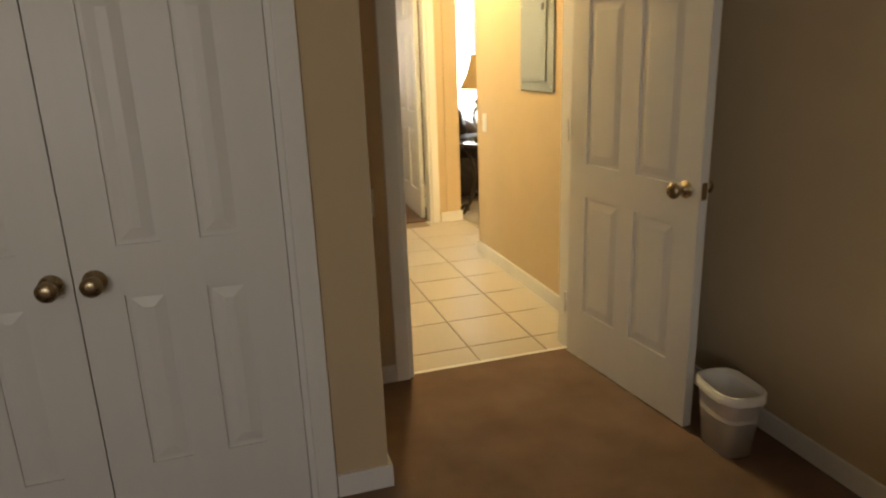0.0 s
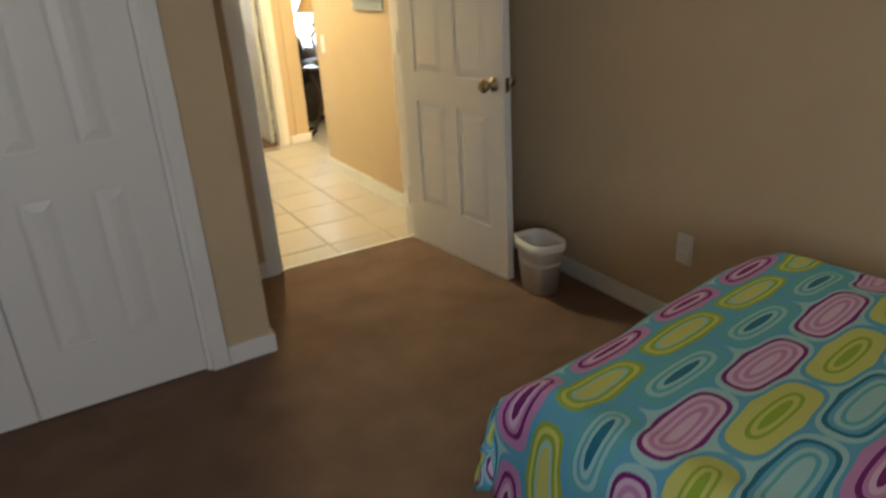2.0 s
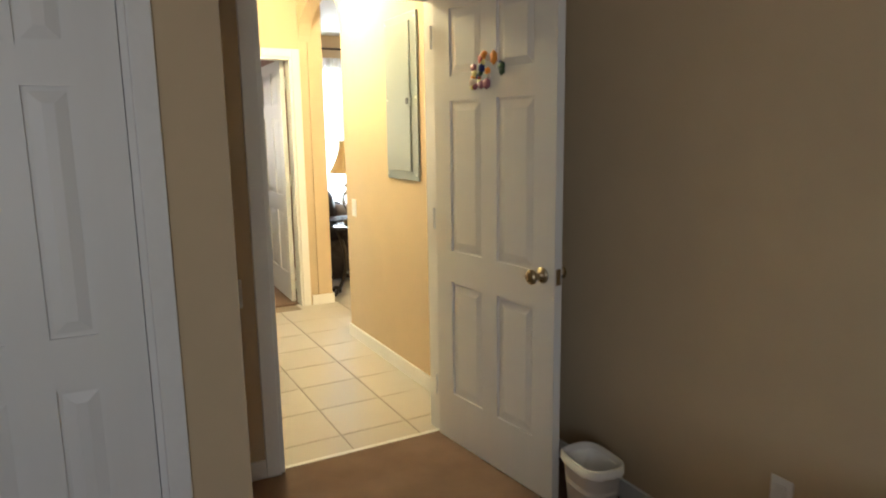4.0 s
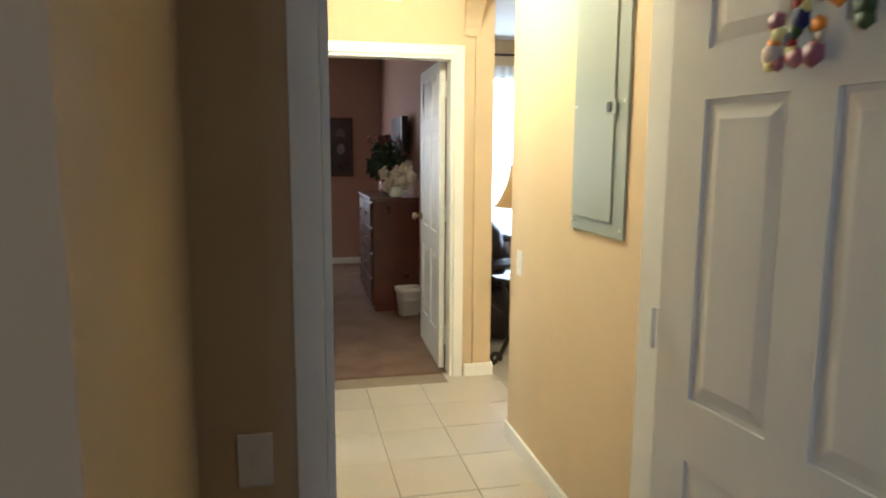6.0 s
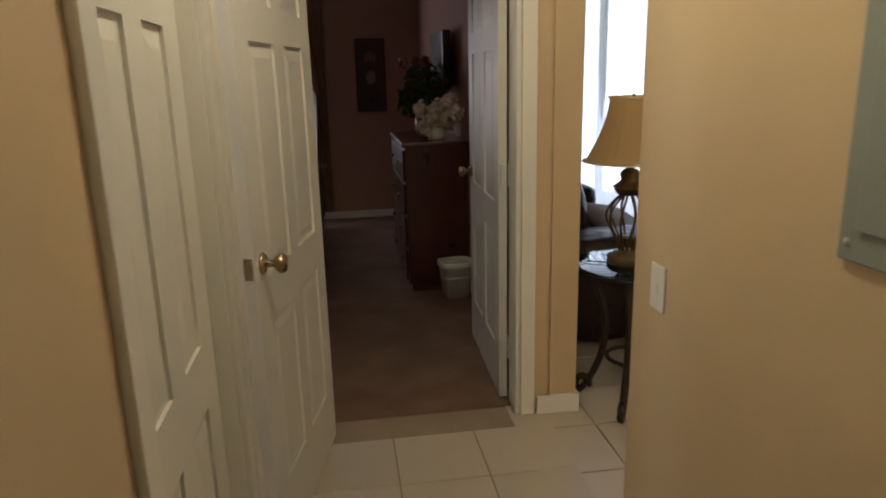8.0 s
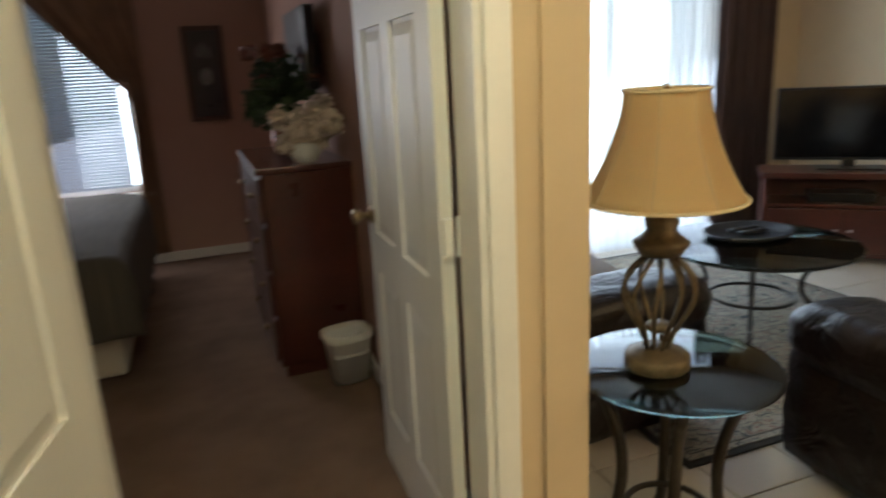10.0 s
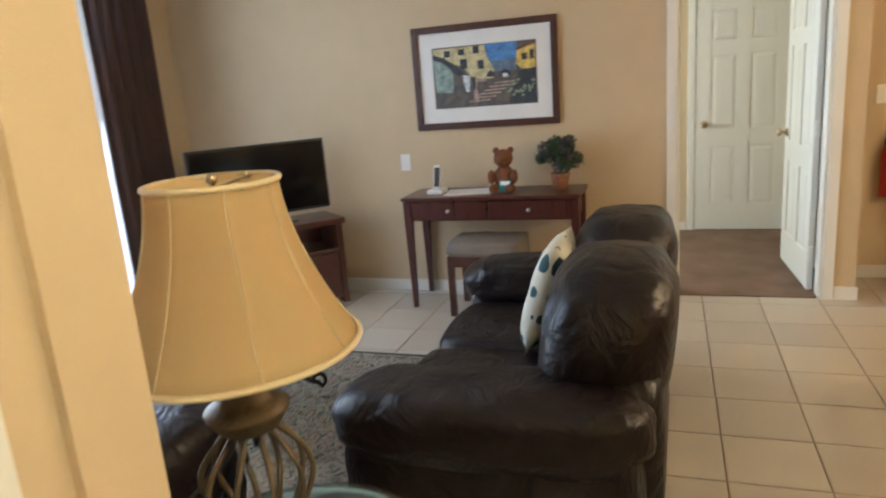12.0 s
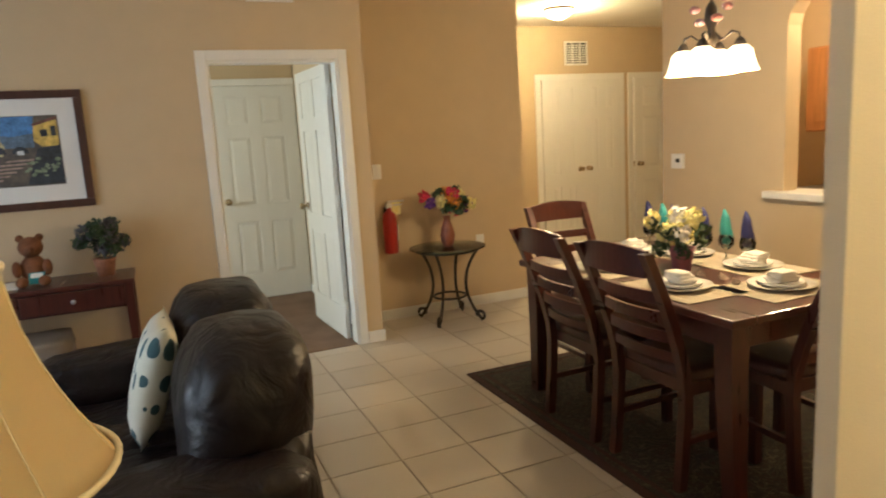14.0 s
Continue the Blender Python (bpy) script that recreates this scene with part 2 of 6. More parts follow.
def ogee_mat():
    """Quilt print: staggered ogee cells with concentric rings in four colour ways."""
    m = bpy.data.materials.new("ogee_quilt")
    m.use_nodes = True
    n, l = m.node_tree.nodes, m.node_tree.links
    b = n["Principled BSDF"]
    b.inputs["Roughness"].default_value = 0.85

    def mth(op, x, y=None):
        q = n.new("ShaderNodeMath")
        q.operation = op
        for i, v in enumerate((x, y)):
            if v is None:
                continue
            if isinstance(v, (int, float)):
                q.inputs[i].default_value = v
            else:
                l.new(v, q.inputs[i])
        return q.outputs[0]

    tc = n.new("ShaderNodeUVMap")
    sx = n.new("ShaderNodeSeparateXYZ")
    l.new(tc.outputs[0], sx.inputs[0])
    u = mth("DIVIDE", sx.outputs[0], 0.287)
    v = mth("DIVIDE", sx.outputs[1], 0.184)
    p0, q0 = mth("ADD", u, v), mth("SUBTRACT", u, v)
    # the cells' borders swing in S-curves, which gives the lantern outline
    p = mth("ADD", p0, mth("MULTIPLY", mth("SINE", mth("MULTIPLY", q0, 2 * math.pi)), 0.125))
    q = mth("ADD", q0, mth("MULTIPLY", mth("SINE", mth("MULTIPLY", p0, 2 * math.pi)), 0.125))
    ap = mth("ABSOLUTE", mth("SUBTRACT", mth("FRACT", p), 0.5))
    aq = mth("ABSOLUTE", mth("SUBTRACT", mth("FRACT", q), 0.5))
    d = mth("POWER", mth("ADD", mth("POWER", ap, 5.0), mth("POWER", aq, 5.0)), 0.2)
    row = mth("FLOORED_MODULO", mth("SUBTRACT", mth("FLOOR", p), mth("FLOOR", q)), 6.0)

    def ramp(cols):
        r = n.new("ShaderNodeValToRGB")
        r.color_ramp.interpolation = "CONSTANT"
        stops = (0.0, 0.10, 0.17, 0.23, 0.30, 0.37, 0.435)
        e = r.color_ramp.elements
        e[0].position, e[0].color = stops[0], (*cols[0], 1)
        e[1].position, e[1].color = stops[1], (*cols[1], 1)
        for s, c in zip(stops[2:], cols[2:]):
            k = e.new(s)
            k.color = (*c, 1)
        l.new(d, r.inputs[0])
        return r.outputs[0]

    teal, aqua, pale = (0.008, 0.15, 0.23), (0.10, 0.37, 0.42), (0.30, 0.52, 0.52)
    purple, pink, lime, yel = (0.16, 0.008, 0.14), (0.46, 0.22, 0.42), (0.25, 0.38, 0.03), (0.50, 0.52, 0.14)
    sky = (0.10, 0.34, 0.50)
    lilac = (0.58, 0.42, 0.55)
    kinds = [ramp([purple, lilac, pink, purple, pink, pink, sky]), ramp([yel, yel, pale, lime, yel, lime, sky]),
             ramp([teal, pale, aqua, pale, aqua, aqua, sky]), ramp([lilac, pink, lilac, pink, lilac, purple, pale]),
             ramp([lime, yel, lime, yel, yel, yel, sky]), ramp([pale, pale, aqua, pale, sky, teal, pale])]
    out = kinds[0]
    for k in range(1, 6):
        mx = n.new("ShaderNodeMix")
        mx.data_type = "RGBA"
        l.new(mth("GREATER_THAN", row, k - 0.5), mx.inputs[0])
        l.new(out, mx.inputs[6])
        l.new(kinds[k], mx.inputs[7])
        out = mx.outputs[2]
    l.new(out, b.inputs["Base Color"])
    ns = n.new("ShaderNodeTexNoise")
    ns.inputs["Scale"].default_value = 22
    bp = n.new("ShaderNodeBump")
    bp.inputs["Strength"].default_value, bp.inputs["Distance"].default_value = 0.4, 0.008
    l.new(ns.outputs[0], bp.inputs["Height"])
    l.new(bp.outputs[0], b.inputs["Normal"])
    return m


M_QUILT = ogee_mat()


def rug_mat(name, ground, figure, accent, scale):
    m = bpy.data.materials.new(name)
    m.use_nodes = True
    n, l = m.node_tree.nodes, m.node_tree.links
    b = n["Principled BSDF"]
    b.inputs["Roughness"].default_value = 0.95
    tc = n.new("ShaderNodeTexCoord")
    ns = n.new("ShaderNodeTexNoise")
    ns.inputs["Scale"].default_value, ns.inputs["Detail"].default_value, ns.inputs["Distortion"].default_value = scale, 2, 2.5
    l.new(tc.outputs["Object"], ns.inputs["Vector"])
    r = n.new("ShaderNodeValToRGB")
    r.color_ramp.interpolation = "CONSTANT"
    e = r.color_ramp.elements
    e[0].position, e[0].color = 0.0, (*ground, 1)
    e[1].position, e[1].color = 0.46, (*figure, 1)
    for p, c in ((0.51, ground), (0.58, accent), (0.62, ground), (0.68, figure)):
        k = e.new(p)
        k.color = (*c, 1)
    l.new(ns.outputs[0], r.inputs[0])
    l.new(r.outputs[0], b.inputs["Base Color"])
    f = n.new("ShaderNodeTexNoise")
    f.inputs["Scale"].default_value = 400
    l.new(tc.outputs["Object"], f.inputs["Vector"])
    bp = n.new("ShaderNodeBump")
    bp.inputs["Strength"].default_value, bp.inputs["Distance"].default_value = 0.8, 0.003
    l.new(f.outputs[0], bp.inputs["Height"])
    l.new(bp.outputs[0], b.inputs["Normal"])
    return m


M_RUG = rug_mat("living_rug_pile", (0.30, 0.27, 0.21), (0.05, 0.055, 0.055), (0.16, 0.07, 0.05), 9)
M_RUG2 = rug_mat("dining_rug_pile", (0.022, 0.02, 0.017), (0.085, 0.075, 0.05), (0.045, 0.02, 0.015), 11)
M_RUGB = mat("rug_border", (0.045, 0.017, 0.013), 0.95, var=0.2, fine=400, bump=0.8)
M_RUGB2 = mat("rug_dark_border", (0.02, 0.018, 0.016), 0.95, var=0.2, fine=400, bump=0.8)


def spot_mat():
    """Cream cotton with large dark teal ovals."""
    m = mat("spotted_cushion", (0.60, 0.58, 0.48), 0.9, var=0.06, fine=300, bump=0.3)
    n, l = m.node_tree.nodes, m.node_tree.links
    tc = n.new("ShaderNodeTexCoord")
    mp = n.new("ShaderNodeMapping")
    mp.inputs["Scale"].default_value = (16, 9, 1)
    l.new(tc.outputs["Object"], mp.inputs[0])
    v = n.new("ShaderNodeTexVoronoi")
    v.inputs["Scale"].default_value, v.inputs["Randomness"].default_value = 1.0, 0.45
    l.new(mp.outputs[0], v.inputs["Vector"])
    lt = n.new("ShaderNodeMath")
    lt.operation = "LESS_THAN"
    lt.inputs[1].default_value = 0.36
    l.new(v.outputs["Distance"], lt.inputs[0])
    mx = n.new("ShaderNodeMix")
    mx.data_type = "RGBA"
    b = n["Principled BSDF"]
    src = b.inputs["Base Color"].links[0].from_socket
    l.new(lt.outputs[0], mx.inputs[0])
    l.new(src, mx.inputs[6])
    mx.inputs[7].default_value = (0.035, 0.085, 0.10, 1)
    l.new(mx.outputs[2], b.inputs["Base Color"])
    return m


M_SPOT = spot_mat()


# ---- mesh helpers ----
def box(bm, x0, x1, y0, y1, z0, z1, bevel=0.0):
    g = bmesh.ops.create_cube(bm, size=1, matrix=Matrix.Translation(((x0 + x1) / 2, (y0 + y1) / 2, (z0 + z1) / 2)) @ Matrix.Diagonal((x1 - x0, y1 - y0, z1 - z0, 1)))
    if bevel:
        es = list({e for v in g["verts"] for e in v.link_edges})
        bmesh.ops.bevel(bm, geom=es, offset=bevel, segments=2, affect="EDGES", profile=0.6)
    return g["verts"]


def turn_about(bm, profile, at=(0, 0, 0), steps=24, sx=1.0, sy=1.0):
    """A turned solid from (radius, height) pairs."""
    rings = []
    for r, z in profile:
        rings.append([bm.verts.new((at[0] + sx * r * math.cos(2 * math.pi * i / steps), at[1] + sy * r * math.sin(2 * math.pi * i / steps), at[2] + z)) for i in range(steps)])
    for a, b in zip(rings, rings[1:]):
        for i in range(steps):
            j = (i + 1) % steps
            bm.faces.new((a[i], a[j], b[j], b[i]))
    if profile[0][0] > 1e-4:
        bm.faces.new(list(reversed(rings[0])))
    if profile[-1][0] > 1e-4:
        bm.faces.new(rings[-1])


def tube(bm, pts, r, steps=8):
    """A round bar along points."""
    pts = [Vector(p) for p in pts]
    rings = []
    up = Vector((0.13, 0.29, 0.95))
    for i, p in enumerate(pts):
        d = (pts[min(i + 1, len(pts) - 1)] - pts[max(i - 1, 0)]).normalized()
        a = d.cross(up)
        if a.length < 0.05:
            a = d.cross(Vector((1, 0.2, 0)))
        a.normalize()
        b = d.cross(a)
        rr = r[i] if isinstance(r, (list, tuple)) else r
        rings.append([bm.verts.new(p + rr * (math.cos(2 * math.pi * k / steps) * a + math.sin(2 * math.pi * k / steps) * b)) for k in range(steps)])
    for a, b in zip(rings, rings[1:]):
        for k in range(steps):
            j = (k + 1) % steps
            bm.faces.new((a[k], a[j], b[j], b[k]))
    bm.faces.new(list(reversed(rings[0])))
    bm.faces.new(rings[-1])


def ball(bm, at, r, sx=1, sy=1, sz=1, sub=2):
    bmesh.ops.create_icosphere(bm, subdivisions=sub, radius=1, matrix=Matrix.Translation(at) @ Matrix.Diagonal((r * sx, r * sy, r * sz, 1)))


def mesh_of(name, bm, material, smooth=False):
    bmesh.ops.recalc_face_normals(bm, faces=bm.faces)
    me = bpy.data.meshes.new(name)
    bm.to_mesh(me)
    bm.free()
    me.materials.append(material)
    if smooth:
        for p in me.polygons:
            p.use_smooth = True
    return me


def part(name, bm, material, parent=None, label="", smooth=False):
    ob = new(name, mesh_of(name, bm, material, smooth))
    if parent is not None:
        ob.parent = parent
    if label:
        ob["label"] = label
    return ob


def thing(name, m, label, category, group="", kind=""):
    ob = new(name)
    ob.matrix_world = m
    ob.empty_display_size = 0.1
    return tagged(ob, label, category, group, kind)


def boxes(name, rows, material, parent=None, label="", bevel=0.0):
    bm = bmesh.new()
    for r in rows:
        box(bm, *r, bevel=bevel)
    return part(name, bm, material, parent, label)


def structure(name, rows, material, label, category, bevel=0.0):
    return tagged(boxes(name, rows, material, bevel=bevel), label, category, kind="structure")


def cushion(bm, x0, x1, y0, y1, z0, z1, puff=0.35, n=8, seed=0):
    """A soft rounded block with slightly uneven faces. puff: 0 a box, 0.5 fully rounded."""
    cx, cy, cz = (x0 + x1) / 2, (y0 + y1) / 2, (z0 + z1) / 2
    made = {}

    def vert(p):
        k = tuple(round(c, 4) for c in p)
        if k not in made:
            q = Vector(p)
            s = q / max(1e-6, (abs(q.x) ** 3 + abs(q.y) ** 3 + abs(q.z) ** 3) ** (1 / 3))
            c = q.lerp(s, min(1, puff * 2))
            w = 0.012 * noise.noise(Vector((q.x * 2 + seed, q.y * 2, q.z * 2)))
            made[k] = bm.verts.new(Vector((cx + c.x * (x1 - x0) / 2, cy + c.y * (y1 - y0) / 2, cz + c.z * (z1 - z0) / 2)) + c * w)
        return made[k]

    g = [-1 + 2 * i / n for i in range(n + 1)]
    for axis in range(3):
        for side in (-1, 1):
            for a, b in zip(g, g[1:]):
                for c, d in zip(g, g[1:]):
                    q = []
                    for u, v in ((a, c), (b, c), (b, d), (a, d)):
                        p = [u, v]
                        p.insert(axis, side)
                        q.append(vert(p))
                    bm.faces.new(q)

# ---- setting: floors, walls, ceilings ----
H = 2.6
structure("floor", [(-1.4, 9.1, -1.8, 11.6, -0.12, -0.006)], M_GROUT, "grey-brown grout bed under the floor tiles", "floor")
structure("carpet_start_bedroom", [(-1.3, 2.74, -1.7, 3.50, -0.006, 0.008)], M_CARPET, "brown cut-pile carpet in the bedroom", "carpet")
structure("carpet_far_bedroom", [(-1.3, 2.66, 6.24, 11.3, -0.006, 0.008)], M_CARPET, "dark brown cut-pile carpet of the far bedroom", "carpet")
structure("carpet_side_bedroom", [(6.66, 8.7, 4.50, 8.2, -0.006, 0.008)], M_CARPET, "brown carpet beyond the living room door", "carpet")
structure("ceiling", [(-1.5, 9.2, -1.9, 11.6, H, H + 0.1)], M_CEIL, "off-white textured ceiling", "ceiling")
DT = 2.0  # top of door openings
# start bedroom
structure("wall_bedroom_east", [(2.73, 2.85, -1.8, 3.47, 0, H)], M_WALL, "tan painted bedroom wall", "wall")
structure("wall_bedroom_south", [(-1.4, -1.0, -1.85, -1.7, 0, H), (0.6, 2.85, -1.85, -1.7, 0, H), (-1.0, 0.6, -1.85, -1.7, 0, 0.85), (-1.0, 0.6, -1.85, -1.7, 2.15, H)], M_WALL, "tan painted bedroom wall with a window", "wall")
structure("wall_bedroom_west", [(-1.45, -1.3, -1.7, 3.6, 0, H)], M_WALL, "tan painted bedroom wall", "wall")
structure("wall_closet_front", [(1.125, 1.358, 2.756, 2.876, 0, H), (-1.3, 0.0, 2.756, 2.876, 0, H), (0.0, 1.125, 2.756, 2.876, DT, H)], M_WALL, "tan wall round the closet doors", "wall")
structure("wall_closet_side", [(1.238, 1.358, 2.876, 3.47, 0, H)], M_WALL, "tan side wall of the closet", "wall")
structure("wall_hall_south", [(-1.3, 1.62, 3.47, 3.59, 0, H), (2.41, 2.85, 3.47, 3.59, 0, H), (1.62, 2.41, 3.47, 3.59, DT, H)], M_WALL, "tan wall round the bedroom doorway", "wall")
# hall
structure("wall_hall_east", [(2.59, 2.62, 3.59, 5.197, 0, H), (2.62, 2.69, 3.59, 5.03, 0, H)], M_WALL, "golden tan hall wall carrying an electrical panel", "wall")
structure("wall_hall_west", [(1.43, 1.55, 3.59, 4.40, 0, H), (1.43, 1.55, 4.40, 5.06, DT, H), (1.43, 1.55, 5.06, 5.22, 0, H), (1.43, 1.55, 5.22, 6.10, DT, H), (1.43, 1.62, 6.10, 6.16, 0, H)], M_WALL, "golden tan hall wall beside the bathroom door", "wall")
structure("wall_hall_north", [(-1.4, 1.70, 6.16, 6.28, 0, H), (2.53, 2.66, 6.16, 6.28, 0, H), (1.70, 2.53, 6.16, 6.28, DT, H)], M_WALL, "golden tan wall round the far bedroom doorway", "wall")
structure("wall_bath_west", [(-0.2, -0.1, 3.59, 6.16, 0, H)], M_CEIL, "pale bathroom wall", "wall")


def arch_header():
    bm = bmesh.new()
    y0, y1, n = 5.197, 6.145, 20
    pts = []
    for i in range(n + 1):
        a = math.pi * i / n
        pts.append(((y0 + y1) / 2 - math.cos(a) * (y1 - y0) / 2, 2.12 + 0.28 * math.sin(a)))
    for (ya, za), (yb, zb) in zip(pts, pts[1:]):
        vs = [bm.verts.new(c) for c in ((2.59, ya, za), (2.59, yb, zb), (2.59, yb, H), (2.59, ya, H), (2.69, ya, za), (2.69, yb, zb), (2.69, yb, H), (2.69, ya, H))]
        for f in ((0, 1, 2, 3), (4, 7, 6, 5), (0, 4, 5, 1)):
            bm.faces.new([vs[k] for k in f])
    bmesh.ops.remove_doubles(bm, verts=bm.verts, dist=0.0002)
    return tagged(part("wall_arch", bm, M_WALL), "golden tan arched header over the hall opening", "wall", kind="structure")


arch_header()
# far bedroom
structure("wall_far_bedroom_east", [(2.66, 2.777, 6.145, 11.3, 0, H)], M_WALL, "tan wall between far bedroom and living room", "wall")
structure("wall_far_bedroom_lining", [(2.652, 2.66, 6.28, 11.2, 0, H)], M_ROSE, "rose brown painted wall of the far bedroom", "wall")
structure("wall_far_bedroom_north", [(-1.3, 0.35, 10.65, 10.77, 0, H), (1.6, 2.652, 10.65, 10.77, 0, H), (0.35, 1.6, 10.65, 10.77, 0, 0.6), (0.35, 1.6, 10.65, 10.77, 2.15, H)], M_ROSE, "rose brown bedroom wall with a window", "wall")
structure("wall_far_bedroom_west", [(-1.45, -1.3, 6.28, 11.3, 0, H)], M_ROSE, "rose brown painted bedroom wall", "wall")
# living room
WN = 9.15
structure("wall_living_north", [(2.777, 3.2, WN, WN + 0.12, 0, H), (5.75, 6.8, WN, WN + 0.12, 0, H), (3.2, 5.75, WN, WN + 0.12, 2.25, H)], M_WALL, "beige living room wall round the glass doors", "wall")
structure("wall_living_east", [(6.65, 6.77, 5.50, WN, 0, H), (6.65, 6.77, 4.47, 4.645, 0, H), (6.65, 6.77, 4.645, 5.50, DT, H)], M_WALL, "beige living room wall round the side bedroom doorway", "wall")
structure("wall_niche", [(7.15, 7.27, 2.96, 4.47, 0, H), (7.27, 8.9, 2.96, 3.08, 0, H)], M_WALL, "golden tan wall of the dining niche", "wall")
structure("wall_foyer_east", [(8.9, 9.02, -0.6, 3.08, 0, H)], M_WALL, "golden tan foyer wall behind the closet doors", "wall")
structure("wall_foyer_south", [(6.28, 9.0, -0.7, -0.6, 0, H), (6.16, 6.28, -0.6, 2.08, 0, H)], M_WALL, "golden tan foyer wall", "wall")
structure("wall_side_bedroom", [(8.6, 8.7, 4.40, 4.56, 0, H), (8.6, 8.7, 5.33, 8.2, 0, H), (8.6, 8.7, 4.55, 5.33, DT, H), (6.77, 8.6, 4.47, 4.55, 0, H), (6.77, 8.7, 8.1, 8.2, 0, H), (8.7, 8.8, 4.4, 5.5, 0, H)], M_WALL, "tan wall of the side bedroom", "wall")


def kitchen_wall():
    """Dining wall with an arched pass-through to the kitchen."""
    bm = bmesh.new()
    box(bm, 5.17, 6.28, 2.08, 2.2, 0, H)
    box(bm, 2.86, 3.6, 2.08, 2.2, 0, H)
    box(bm, 3.6, 5.17, 2.08, 2.2, 0, 0.93)
    n = 16
    pts = [(3.6, 2.0)] + [(4.385 - math.cos(math.pi * i / n) * 0.785, 2.0 + 0.34 * math.sin(math.pi * i / n)) for i in range(1, n)] + [(5.17, 2.0)]
    for (xa, za), (xb, zb) in zip(pts, pts[1:]):
        vs = [bm.verts.new(c) for c in ((xa, 2.2, za), (xb, 2.2, zb), (xb, 2.2, H), (xa, 2.2, H), (xa, 2.08, za), (xb, 2.08, zb))]
        bm.faces.new([vs[k] for k in (0, 1, 2, 3)])
        bm.faces.new([vs[k] for k in (0, 4, 5, 1)])
    bmesh.ops.remove_doubles(bm, verts=bm.verts, dist=0.0002)
    return tagged(part("wall_dining_south", bm, M_WALL), "beige dining wall with an arched kitchen pass-through", "wall", kind="structure")


kitchen_wall()
structure("wall_dining_west", [(2.86, 2.98, 2.2, 3.59, 0, H)], M_WALL, "beige dining room wall", "wall")
structure("wall_kitchen", [(2.86, 6.16, 0.95, 1.05, 0, H), (2.86, 2.98, 1.05, 2.08, 0, H)], M_WALL, "warm beige kitchen wall", "wall")
structure("pass_through_sill", [(3.55, 5.28, 1.98, 2.27, 0.93, 0.975)], M_TRIM, "white painted pass-through ledge", "ledge", bevel=0.008)


def baseboard(rows):
    bm = bmesh.new()
    for x0, x1, y0, y1 in rows:
        box(bm, x0, x1, y0, y1, 0.0, 0.085, 0.004)
    return tagged(part("baseboard", bm, M_TRIM), "white painted baseboard along the wall", "baseboard", kind="structure")


B = 0.014
baseboard([(2.73 - B, 2.73, -1.7, 3.47)])
baseboard([(1.125 + 0.064, 1.358 + B, 2.756 - B, 2.756), (1.358, 1.358 + B, 2.756, 3.47)])
baseboard([(1.358 + B, 1.555, 3.47 - B, 3.47)])
baseboard([(2.59 - B, 2.59, 3.66, 5.197), (2.59 - B, 2.62, 5.197, 5.197 + B), (2.69, 2.69 + B, 3.6, 5.03)])
baseboard([(1.55, 1.55 + B, 3.66, 4.33)])
baseboard([(2.60, 2.777 + B, 6.145 - B, 6.145), (2.777, 2.777 + B, 6.145, WN)])
baseboard([(6.65 - B, 6.65, 5.56, WN), (6.65 - B, 6.65, 4.47 - B, 4.585)])
baseboard([(7.15 - B, 7.15, 2.96, 4.47), (7.15, 8.9, 2.96 - B, 2.96)])
baseboard([(-1.3, 2.652, 10.65 - B, 10.65), (2.652 - B, 2.652, 6.4, 10.65)])
baseboard([(2.777, 3.2, WN - B, WN), (5.75, 6.65, WN - B, WN), (2.98, 6.28, 2.2, 2.2 + B)])
baseboard([(8.6 - B, 8.6, 5.40, 8.1), (6.78, 8.6, 4.55, 4.55 + B)])


def casing(axis, face, lo, hi, out, top=DT, jamb=0.12):
    """White casing on both faces of an opening, with its lining. out: +1 or -1, the side of the first face."""
    bm = bmesh.new()
    w, d = 0.062, 0.016
    for f, s in ((face, out), (face - out * jamb, -out)):
        a, b = sorted((f, f + s * d))
        for u0, u1, z0, z1 in ((lo - w, lo, 0, top + w), (hi, hi + w, 0, top + w), (lo, hi, top, top + w)):
            r = (u0, u1, a, b, z0, z1) if axis == "x" else (a, b, u0, u1, z0, z1)
            box(bm, *r, bevel=0.004)
    a, b = sorted((face + out * 0.001, face - out * (jamb + 0.001)))
    for u0, u1, z0, z1 in ((lo, lo + 0.018, 0, top), (hi - 0.018, hi, 0, top), (lo + 0.018, hi - 0.018, top - 0.018, top)):
        r = (u0, u1, a, b, z0, z1) if axis == "x" else (a, b, u0, u1, z0, z1)
        box(bm, *r)
    return bm


def trim(bm, label):
    return tagged(part("trim", bm, M_TRIM), label, "door casing", kind="structure")


trim(casing("x", 3.47, 1.617, 2.413, -1), "white painted casing of the bedroom doorway")
trim(casing("x", 6.16, 1.70, 2.53, -1), "white painted casing of the far bedroom doorway")
trim(casing("y", 6.65, 4.65, 5.495, -1), "white painted casing of the side bedroom doorway")
trim(casing("x", 2.756, 0.0, 1.125, -1), "white painted casing round the closet doors")
trim(casing("y", 8.6, 4.55, 5.33, -1, jamb=0.1), "white painted casing of the inner door")
trim(casing("y", 8.9, 0.55, 1.68, -1), "cream painted casing of the foyer closet")
trim(casing("y", 8.9, -0.55, 0.37, -1), "cream painted casing of the entry door")
trim(casing("y", 1.55, 5.22, 6.08, 1), "white painted casing of the bathroom doorway")
trim(casing("y", 1.55, 4.40, 5.06, 1), "white painted casing of the hall closet")


